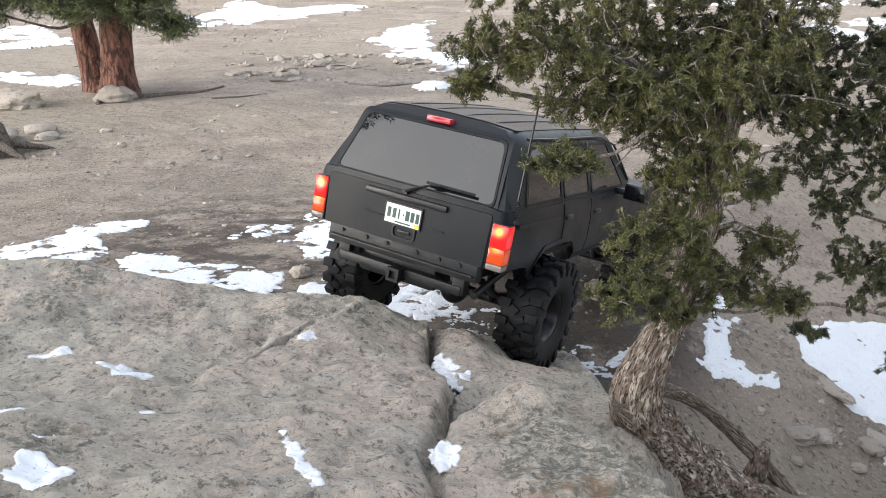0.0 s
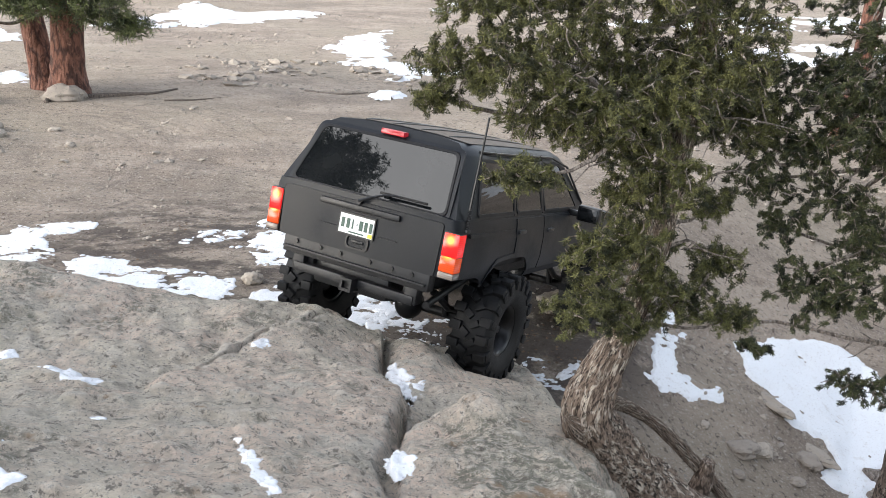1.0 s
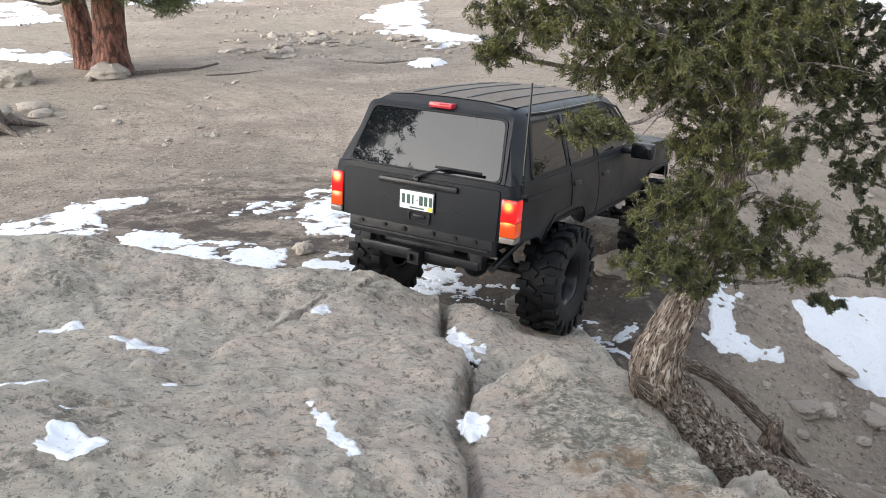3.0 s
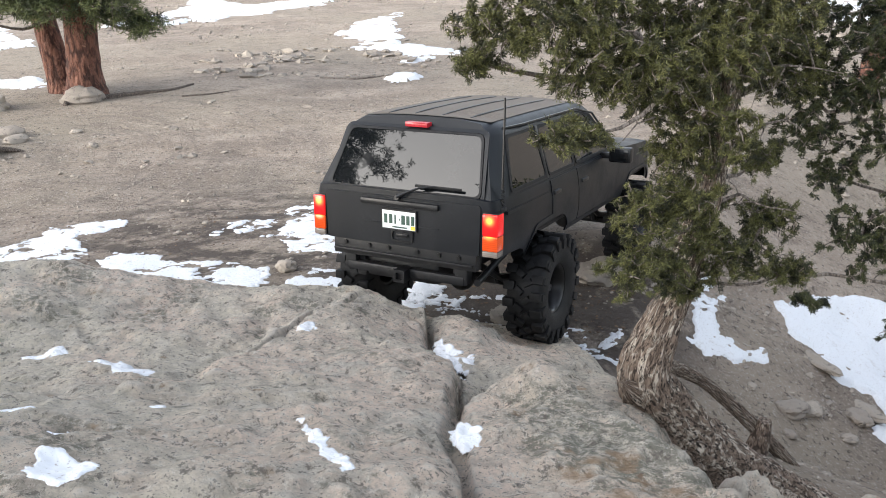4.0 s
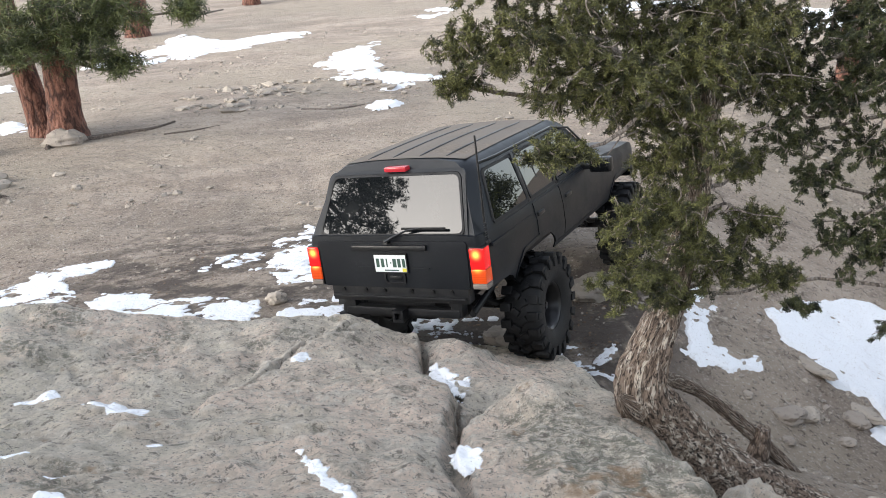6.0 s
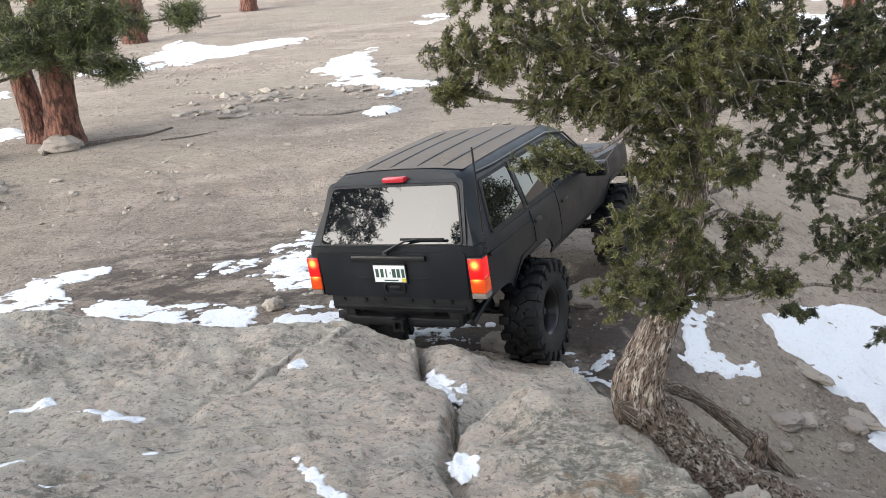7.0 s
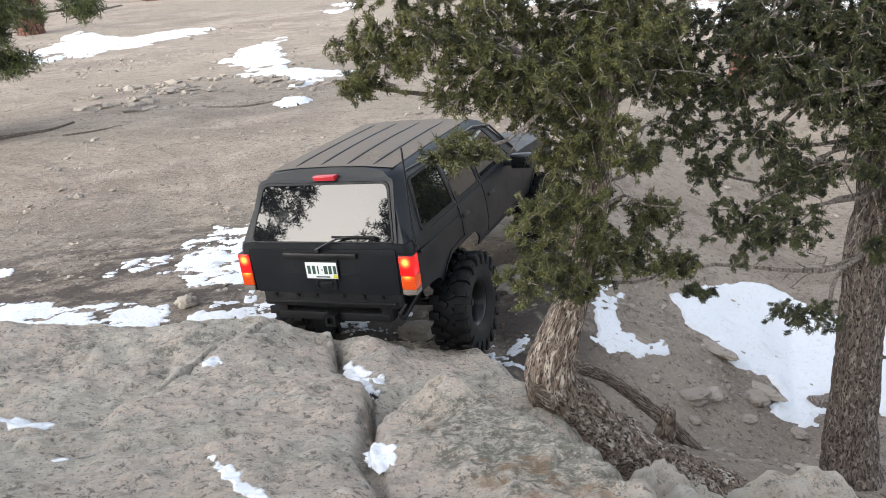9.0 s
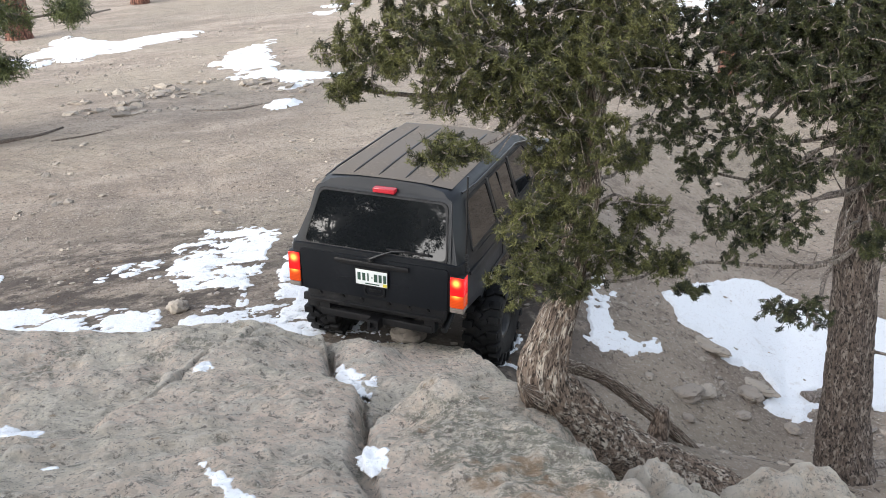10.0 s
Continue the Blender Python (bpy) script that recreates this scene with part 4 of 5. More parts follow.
        for name, corners in panes:
            line = rounded(corners if s > 0 else corners[::-1], 0.035)
            w = part(name, pane_bm(line, on_side, 0.004), GLASS, car, "dark tinted side window")
            part("window_seal", ring_bm(grown(line, 0.022), line, on_side, 0.010), SEAL, w)
        part("window_divider", add_box(bmesh.new(), (s * 0.728 - 0.008, 1.315, 1.18), (s * 0.728 + 0.010, 1.335, 1.52), 0.0, Matrix.Rotation(s * -0.29, 3, "Y")), SEAL, car)
        part("door_pillar", add_box(bmesh.new(), (s * 0.733 - 0.012, 1.00, 1.12), (s * 0.733 + 0.012, 1.045, 1.56), 0.004, Matrix.Rotation(s * -0.29, 3, "Y")), TRIM, car)
        part("door_pillar", add_box(bmesh.new(), (s * 0.733 - 0.012, 1.655, 1.12), (s * 0.733 + 0.012, 1.70, 1.56), 0.004, Matrix.Rotation(s * -0.29, 3, "Y")), TRIM, car)
        mirror = part("door_mirror", add_box(bmesh.new(), (s * 1.00 - 0.11, 2.36, 1.06), (s * 1.00 + 0.11, 2.46, 1.21), 0.028), TRIM, car, "black plastic door mirror")
        part("mirror_glass", add_box(bmesh.new(), (s * 1.00 - 0.085, 2.352, 1.08), (s * 1.00 + 0.085, 2.362, 1.19), 0.003), GLASS, mirror)
        part("mirror_foot", add_box(bmesh.new(), (s * 0.85 - 0.07, 2.38, 1.09), (s * 0.85 + 0.07, 2.44, 1.15), 0.015), TRIM, mirror)
    # whip aerial with a spring foot
    whip = part("aerial", tube_bm([(0.80, 0.12, 1.20), (0.797, 0.135, 1.50), (0.79, 0.16, 1.86)], [0.010, 0.009, 0.008], 6), TRIM, car, "thin black whip aerial")
    part("aerial_spring", tube_bm([(0.805 + 0.012 * math.cos(k * 0.9), 0.12 + 0.012 * math.sin(k * 0.9), 1.06 + 0.0026 * k) for k in range(56)], 0.004, 5), STEEL, whip)
    part("aerial_foot", add_box(bmesh.new(), (0.76, 0.09, 1.035), (0.825, 0.15, 1.065), 0.006), STEEL, whip)
    # axles, links, silencer and tank
    for y in (HUB_Y, HUB_Y + WHEELBASE):
        axle = part("axle", tube_bm([(-0.72, y, HUB_Z), (-0.1, y, HUB_Z), (0.72, y, HUB_Z)], 0.042, 12), STEEL, car, "dirty steel axle")
        bm = bmesh.new()
        bmesh.ops.create_uvsphere(bm, u_segments=16, v_segments=10, radius=0.14)
        for v in bm.verts:
            v.co = Vector((v.co.x * 0.9 + 0.05, v.co.y * 0.95 + y - 0.02, v.co.z + HUB_Z))
        part("differential", bm, STEEL, axle)
        for s in (1, -1):
            part("leaf_spring", tube_bm([(s * 0.53, y - 0.62, 0.50), (s * 0.53, y - 0.3, 0.33), (s * 0.53, y, HUB_Z + 0.06), (s * 0.53, y + 0.3, 0.33), (s * 0.53, y + 0.6, 0.50)], 0.03, 6), STEEL, axle)
            part("damper", tube_bm([(s * 0.42, y - 0.07, HUB_Z), (s * 0.34, y - 0.13, 0.66)], 0.03, 10), TRIM, axle)
    for y in (HUB_Y, HUB_Y + WHEELBASE):
        for s in (1, -1):
            part("wheel_well", add_box(bmesh.new(), (s * 0.68 - 0.115, y - 0.43, 0.72), (s * 0.68 + 0.115, y + 0.43, 0.86), 0.03), SEAL, car)
    part("fuel_tank", add_box(bmesh.new(), (-0.42, 0.14, 0.36), (0.26, 0.62, 0.58), 0.05), STEEL, car)
    part("tail_pipe", tube_bm([(0.58, 1.6, 0.47), (0.60, 0.9, 0.62), (0.60, 0.35, 0.50), (0.62, 0.08, 0.46)], 0.028, 10), STEEL, car)
    wheels = [make_wheel(car, s * HUB_X - 0.03 * (s < 0), y, s) for y in (HUB_Y, HUB_Y + WHEELBASE) for s in (1, -1)]
    return car, wheels


car_thing, car_wheels = build_car()


# ---- stones, sticks and litter ----
def stone_bm(bm, at, size, seed, detail=2, rough=0.28):
    made = bmesh.ops.create_icosphere(bm, subdivisions=detail, radius=1)["verts"]
    off = Vector((seed * 7.3, seed * 3.1, seed * 1.7))
    for v in made:
        p = v.co.copy()
        k = 1 + rough * noise.noise(p * 1.3 + off) + rough * 0.6 * noise.noise(p * 3.1 + off) + rough * 0.25 * noise.noise(p * 8 + off)
        q = p * k
        q.z = max(q.z, -0.75)
        v.co = Vector((q.x * size[0], q.y * size[1], q.z * size[2])) + Vector(at)
    return bm


def lay_stone(name, x, y, size, seed, material, label, category, group="", sink=0.35, detail=4, z=None, turn=0.0, rough=0.28):
    z = float(land_height(np.array(x), np.array(y))) if z is None else z
    ob = part(name, stone_bm(bmesh.new(), (0, 0, 0), size, seed, detail, rough), material)
    ob.matrix_world = pose(x, y, z + size[2] * (0.75 - sink), 0, 0, turn)
    return tagged(ob, label, category, group)


lay_stone("boulder", 1.62, 3.28, (0.36, 0.34, 0.62), 3, GRANITE, "pale rounded granite boulder below the block", "boulder", "boulders by the tree", z=0.47, sink=0.55, detail=5)
lay_stone("boulder", 2.60, 3.62, (0.52, 0.42, 0.55), 5, GRANITE, "pale rounded granite boulder near the tree's foot", "boulder", "boulders by the tree", z=-0.05, sink=0.55, detail=5)
lay_stone("boulder", 2.10, 3.30, (0.30, 0.30, 0.5), 6, GRANITE, "pale granite boulder wedged between two others", "boulder", "boulders by the tree", z=0.2, sink=0.55, detail=5)
lay_stone("stone", -1.36, 8.74, (0.115, 0.10, 0.085), 9, STONE, "rounded tan stone among snow", "stone", "loose stones")
for k, (x, y, s) in enumerate([(3.67, 7.16, 0.13), (3.93, 7.27, 0.10), (4.49, 7.38, 0.12), (3.5, 6.8, 0.06), (4.2, 7.0, 0.07), (3.3, 7.3, 0.05), (4.75, 6.95, 0.08), (3.05, 6.1, 0.06), (3.9, 6.3, 0.05), (3.3, 5.9, 0.07), (4.35, 6.2, 0.09), (2.9, 6.8, 0.05)]):
    lay_stone("stone", x, y, (s * 1.25, s, s * 0.62), 12 + k, STONE, "flat tan stone lying on the dirt slope", "stone", "loose stones", turn=k * 47)
lay_stone("boulder", -8.3, 17.1, (0.55, 0.4, 0.28), 31, STONE, "grey-brown boulder near the pine with snow beside it", "boulder")
lay_stone("boulder", -6.55, 17.75, (0.42, 0.3, 0.22), 33, STONE, "pale boulder against the pine's roots", "boulder")
for k, (x, y, a, b, c, r) in enumerate([(4.34, 8.15, 0.34, 0.10, 0.06, 115), (4.66, 7.6, 0.26, 0.11, 0.06, 120)]):
    lay_stone("ledge_rock", x, y, (a, b, c), 41 + k, STONE, "low tan rock ledge along the edge of the snow bank", "rock", "ledge by the snow", turn=r, sink=0.82)
lay_stone("boulder", 0.95, 7.75, (0.20, 0.16, 0.09), 51, STONE, "low rock under the car", "rock")
lay_stone("boulder", 2.05, 8.6, (0.28, 0.2, 0.15), 52, STONE, "brown rock beside the car's track", "rock")


def scatter(name, count, area, seed, low, high, material, label, category, clump=0.0, flat=0.6, gap=None):
    """Small stones or crumbs sown over a stretch of the ground, in one mesh."""
    rng = np.random.RandomState(seed)
    bm = bmesh.new()
    bmesh.ops.create_icosphere(bm, subdivisions=1, radius=1)
    shape = np.array([v.co[:] for v in bm.verts])
    tri = np.array([[v.index for v in f.verts] for f in bm.faces])
    bm.free()
    x0, x1, y0, y1 = area
    x, y = rng.uniform(x0, x1, count), rng.uniform(y0, y1, count)
    if clump:
        keep = value_noise(x, y, clump, seed + 3) > -0.1
        x, y = x[keep], y[keep]
    z = ground_height(x, y)
    if gap is not None:
        keep = gap(x, y)
        x, y, z = x[keep], y[keep], z[keep]
    n = len(x)
    s = low + (high - low) * rng.rand(n) ** 3
    v = shape[None] * (1 + 0.28 * rng.normal(size=(n, len(shape), 1))) * np.stack([s * rng.uniform(0.8, 1.5, n), s * rng.uniform(0.7, 1.2, n), s * flat * rng.uniform(0.7, 1.2, n)], -1)[:, None]
    a = rng.rand(n) * 6.28
    c, d = np.cos(a)[:, None], np.sin(a)[:, None]
    v = np.stack([v[..., 0] * c - v[..., 1] * d + x[:, None], v[..., 0] * d + v[..., 1] * c + y[:, None], v[..., 2] + (z + s * 0.12)[:, None]], -1)
    faces = (tri[None] + (np.arange(n) * len(shape))[:, None, None]).reshape(-1, 3)
    ob = mesh_from(name, v.reshape(-1, 3).tolist(), faces.tolist(), material)
    return tagged(ob, label, category, kind="stuff")


def off_rock(x, y):
    return rock_skirted(x, y) < ground_height(x, y) + 0.02


scatter("pebbles", 5000, (-7, 9, 4.6, 13), 101, 0.006, 0.035, STONE, "tan grit and pebbles on the dirt", "gravel", 0.8, gap=off_rock)
scatter("gravel", 6000, (-14, 14, 12, 34), 102, 0.012, 0.075, STONE, "scattered tan stones over the clearing", "gravel", 2.2)
scatter("rubble", 420, (-5.2, 0.6, 19.5, 23.5), 103, 0.04, 0.16, STONE, "band of broken stones across the clearing", "gravel", 1.1)
scatter("litter", 1500, (-0.6, 2.6, 6.8, 9.2), 104, 0.006, 0.022, DUFF, "dark bark crumbs and needles on the snow", "litter", 0.5, 0.4, gap=off_rock)
scatter("wet_clods", 500, (-5.2, -1.2, 8.6, 10.8), 105, 0.005, 0.018, DUFF, "dark wet clods along the edge of the snow", "litter", 0.6, 0.5)
scatter("slope_grit", 1600, (2.4, 6.5, 4.8, 9.5), 106, 0.006, 0.04, STONE, "pebbles on the slope below the trees", "gravel", 0.6)


def lay_stick(points, r0, r1, label, name="stick", material=None):
    rows = []
    for k, (x, y) in enumerate(points):
        z = float(land_height(np.array(x), np.array(y)))
        rows.append((x, y, z + 0.15 * r0 + 0.006 * (k % 2), r0 + (r1 - r0) * k / (len(points) - 1)))
    line = smooth_line(rows, 5)
    ob = part(name, tube_bm([p[:3] for p in line], [p[3] for p in line], 7, True, 0.15), material or TWIG)
    return tagged(ob, label, "branch", "fallen sticks")


for pts, r in (([(-6.2, 18.0), (-5.6, 18.3), (-5.0, 18.5), (-4.6, 19.0)], 0.07), ([(-4.6, 17.9), (-4.0, 18.1), (-3.4, 18.4)], 0.03), ([(-6.9, 17.9), (-6.8, 17.6), (-6.75, 17.3)], 0.12)):
    lay_stick(pts, r, r * 0.3, "brown surface root spreading from the pine", "root", PINE_BARK)
for pts, r in (([(-1.9, 19.3), (-1.2, 19.2), (-0.5, 19.5)], 0.035), ([(-3.0, 21.2), (-2.2, 21.5)], 0.03), ([(-9.0, 41.0), (-7.4, 43.5)], 0.12), ([(4.9, 5.5), (4.2, 5.7), (3.6, 6.2)], 0.02), ([(5.2, 7.45), (5.5, 7.5), (5.75, 7.75)], 0.10),
               ([(3.1, 5.5), (3.6, 5.7), (4.3, 5.5)], 0.025), ([(4.0, 4.9), (4.5, 4.95), (5.0, 5.2)], 0.05), ([(2.9, 5.9), (3.4, 5.5), (3.8, 5.4)], 0.018)):
    lay_stick(pts, r, r * 0.35, "fallen weathered stick on the dirt")



def stump(x, y):
    """A broken, weathered stump with roots that clutch the soil."""
    z = float(ground_height(np.array(x), np.array(y)))
    thing = tagged(new("stump"), "grey-brown rotten stump with spread roots in the dirt", "stump")
    part("stem", tube_bm([(x, y, z - 0.1), (x - 0.02, y, z + 0.15), (x - 0.06, y + 0.02, z + 0.42), (x - 0.1, y + 0.04, z + 0.62)], [0.34, 0.26, 0.20, 0.07], 22, True, 0.35), PINE_BARK, thing)
    rng = np.random.RandomState(77)
    for k in range(7):
        a = 0.9 * k + 0.3 * rng.rand()
        c, d, far = math.cos(a), math.sin(a), 0.5 + 0.4 * rng.rand()
        rows = smooth_line([(x + 0.1 * c, y + 0.1 * d, z + 0.2, 0.09), (x + 0.5 * far * c, y + 0.5 * far * d, z + 0.10, 0.065), (x + far * c, y + far * d + 0.06, z + 0.01, 0.03), (x + 1.3 * far * c, y + 1.3 * far * d, z - 0.06, 0.012)], 5)
        part("root", tube_bm([q[:3] for q in rows], [q[3] for q in rows], 8, True, 0.2), PINE_BARK, thing)


stump(-7.05, 13.7)
for k, (x, y, w) in enumerate([(-7.0, 15.2, 0.22), (-6.6, 14.6, 0.16), (-7.3, 14.4, 0.26), (-5.9, 15.4, 0.09), (-5.2, 14.2, 0.07), (-4.1, 15.2, 0.06)]):
    lay_stone("stone", x, y, (w * 1.3, w, w * 0.6), 61 + k, STONE, "brown stone half sunk in dirt near the stump", "stone", "stones by the stump", turn=k * 61, detail=3)


# ---- trees ----
def random_ways(rng, n):
    v = rng.normal(size=(n, 3))
    return v / np.linalg.norm(v, axis=1, keepdims=True)


def needle_mesh(name, points, ways, rng, count, length, width, spread, material, parent):
    """Tufts: count slim blades round each point, fanned about its way."""
    n = len(points)
    base = np.repeat(points, count, 0)
    lead = np.repeat(ways, count, 0)
    fan = random_ways(rng, n * count)
    blade = lead * (1 - spread) + fan * spread
    blade /= np.linalg.norm(blade, axis=1, keepdims=True) + 1e-9
    root = base + lead * (rng.rand(n * count, 1) - 0.6) * length * 2.2 + random_ways(rng, n * count) * length * 0.5
    size = length * (0.6 + 0.6 * rng.rand(n * count, 1))
    across = np.cross(blade, random_ways(rng, n * count))
    across /= np.linalg.norm(across, axis=1, keepdims=True) + 1e-9
    w = width * (0.7 + 0.6 * rng.rand(n * count, 1))
    verts = np.stack([root + across * w, root + blade * size, root - across * w], 1).reshape(-1, 3)
    m = n * count
    me = bpy.data.meshes.new(name)
    me.vertices.add(3 * m)
    me.vertices.foreach_set("co", verts.astype(np.float32).ravel())
    me.loops.add(3 * m)
    me.loops.foreach_set("vertex_index", np.arange(3 * m, dtype=np.int32))
    me.polygons.add(m)
    me.polygons.foreach_set("loop_start", np.arange(0, 3 * m, 3, dtype=np.int32))
    me.update(calc_edges=True)
    me.materials.append(material)
    ob = new(name, me)
    ob.parent = parent
    return ob


class Limbs:
    """Collects branches as slim prisms, and the places where needles grow."""

    def __init__(self, seed):
        self.rng = np.random.RandomState(seed)
        self.verts, self.faces, self.tips, self.ways = [], [], [], []

    def stick(self, pts, r0, r1, sides=5):
        pts = np.asarray(pts, float)
        start = len(self.verts)
        n = len(pts)
        for i, p in enumerate(pts):
            way = pts[min(i + 1, n - 1)] - pts[max(i - 1, 0)]
            way /= np.linalg.norm(way) + 1e-9
            a = np.cross(way, (0.31, 0.2, 0.93))
            a /= np.linalg.norm(a) + 1e-9
            b = np.cross(way, a)
            r = r0 + (r1 - r0) * i / (n - 1)
            for k in range(sides):
                t = 2 * math.pi * k / sides
                self.verts.append(p + (a * math.cos(t) + b * math.sin(t)) * r)
        for i in range(n - 1):
            for k in range(sides):
                j = (k + 1) % sides
                self.faces.append((start + i * sides + k, start + i * sides + j, start + (i + 1) * sides + j, start + (i + 1) * sides + k))

    def bent(self, a, b, sag, steps):
        a, b = np.asarray(a, float), np.asarray(b, float)
        far = np.linalg.norm(b - a)
        wob = self.rng.normal(size=(2, 3)) * far * 0.09
        out = []
        for s in np.linspace(0, 1, steps):
            out.append(a + (b - a) * s + wob[0] * math.sin(math.pi * s) + wob[1] * math.sin(2 * math.pi * s) * 0.6 + np.array([0, 0, -sag * far * math.sin(math.pi * s)]))
        return np.array(out)

    def mass(self, root, mid, wide, high, twigs, thick, tuft_gap, droop=0.0, deep=None):
        """A limb from root to a leafy mass round mid, filled with twigs that carry needles towards their ends."""
        rng = self.rng
        mid = np.asarray(mid, float)
        limb = self.bent(root, mid, 0.06, 10)
        self.stick(limb, thick, thick * 0.4, 6)
        nodes = [p for p in limb[4:]]
        ends = random_ways(rng, twigs) * rng.rand(twigs, 1) ** 0.4 * np.array([wide, deep or wide, high]) + mid
        order = np.argsort(np.linalg.norm(ends - mid, axis=1))
        for e in ends[order]:
            at = np.array(nodes)
            near = at[np.argmin(np.linalg.norm(at - e, axis=1) + 0.15 * rng.rand(len(at)) * wide)]
            e = e + np.array([0, 0, -droop * wide * rng.rand()])
            line = self.bent(near, e, -0.05, 5)
            far = np.linalg.norm(e - near)
            if far < 0.02:
                continue
            self.stick(line, min(thick * 0.35, 0.004 + 0.012 * far), 0.0022 * (thick / 0.02) ** 0.5, 4)
            nodes += [line[2], line[3]]
            if rng.rand() < 0.10:
                continue
            n = max(2, int(far * 0.75 / tuft_gap))
            for s in np.linspace(0.3, 1.02, n):
                k = min(s, 1) * 4
                i = min(int(k), 3)
                p = line[i] + (line[i + 1] - line[i]) * (k - i)
                way = (line[4] - line[max(i - 1, 0)])
                way = way / (np.linalg.norm(way) + 1e-9) + 0.5 * rng.normal(size=3)
                self.tips.append(p + rng.normal(size=3) * tuft_gap * 0.35)
                self.ways.append(way / (np.linalg.norm(way) + 1e-9))

    def bare(self, root, end, thick):
        """A dead, forked grey branch."""
        line = self.bent(root, end, -0.1, 7)
        self.stick(line, thick, thick * 0.2, 5)
        for i in (2, 3, 4, 5):
            e = line[i] + self.rng.normal(size=3) * np.linalg.norm(line[-1] - line[0]) * 0.22
            self.stick(self.bent(line[i], e, 0, 4), thick * 0.4, 0.0015, 4)

    def build(self, tree, leaf_mat, count, length, width, spread, twig_mat=None):
        limbs = mesh_from("branch", self.verts, self.faces, twig_mat or TWIG, tree)
        tagged(limbs, kind="stuff")
        crown = needle_mesh("crown", np.array(self.tips), np.array(self.ways), self.rng, count, length, width, spread, leaf_mat, tree)
        tagged(crown, "dense needle foliage in ragged tufts")


def node_on(trunk, z):
    return min(trunk, key=lambda p: abs(p[2] - z))[:3]


def stem_part(name, tree, rows, material, furrow, label=""):
    """A furrowed stem; its bark knows how far round and along the stem it lies."""
    line = np.array(smooth_line(rows, 26))
    way = np.gradient(line[:, :3], axis=0)
    way /= np.linalg.norm(way, axis=1, keepdims=True)
    along = np.concatenate([[0], np.cumsum(np.linalg.norm(np.diff(line[:, :3], axis=0), axis=1))])
    sides, side, verts, stem = 90, None, [], []
    for (x, y, z, r), w, v in zip(line, way, along):
        side = np.cross(w, (0.2, 0.9, 0.1)) if side is None else side - w * side.dot(w)
        side /= np.linalg.norm(side)
        up = np.cross(w, side)
        for k in range(sides):
            a = 2 * math.pi * k / sides
            c, d = math.cos(a), math.sin(a)
            q = Vector((c * 0.16, d * 0.16, v * 0.40))
            lump = 0.10 * noise.noise(Vector((c * 0.8, d * 0.8, v * 2.2)))
            ridge = abs(noise.noise(q * 20)) + 0.5 * abs(noise.noise(q * 44)) - 0.3
            rr = r * (1 + lump + furrow * (0.8 * noise.noise(q * 11) - ridge))
            verts.append((x + (side[0] * c + up[0] * d) * rr, y + (side[1] * c + up[1] * d) * rr, z + (side[2] * c + up[2] * d) * rr))
            stem.append((c * 0.16, d * 0.16, v))
    n = len(line)
    idx = np.arange(n * sides).reshape(n, sides)
    quads = np.stack([idx[:-1], np.roll(idx[:-1], -1, 1), np.roll(idx[1:], -1, 1), idx[1:]], -1).reshape(-1, 4).tolist()
    ob = mesh_from(name, verts, quads + [idx[0][::-1].tolist(), idx[-1].tolist()], material, tree)
    ob.data.attributes.new("stem", "FLOAT_VECTOR", "POINT").data.foreach_set("vector", np.array(stem, np.float32).ravel())
    ob.data.shade_smooth()
    if label:
        tagged(ob, label)
    return line, ob


def trunk_part(tree, rows, material, sides=40, steps=14, bumpy=0.09, label=""):
    line = smooth_line(rows, steps)
    ob = part("trunk", tube_bm([p[:3] for p in line], [p[3] for p in line], sides, True, bumpy), material, tree, label)
    return line, ob


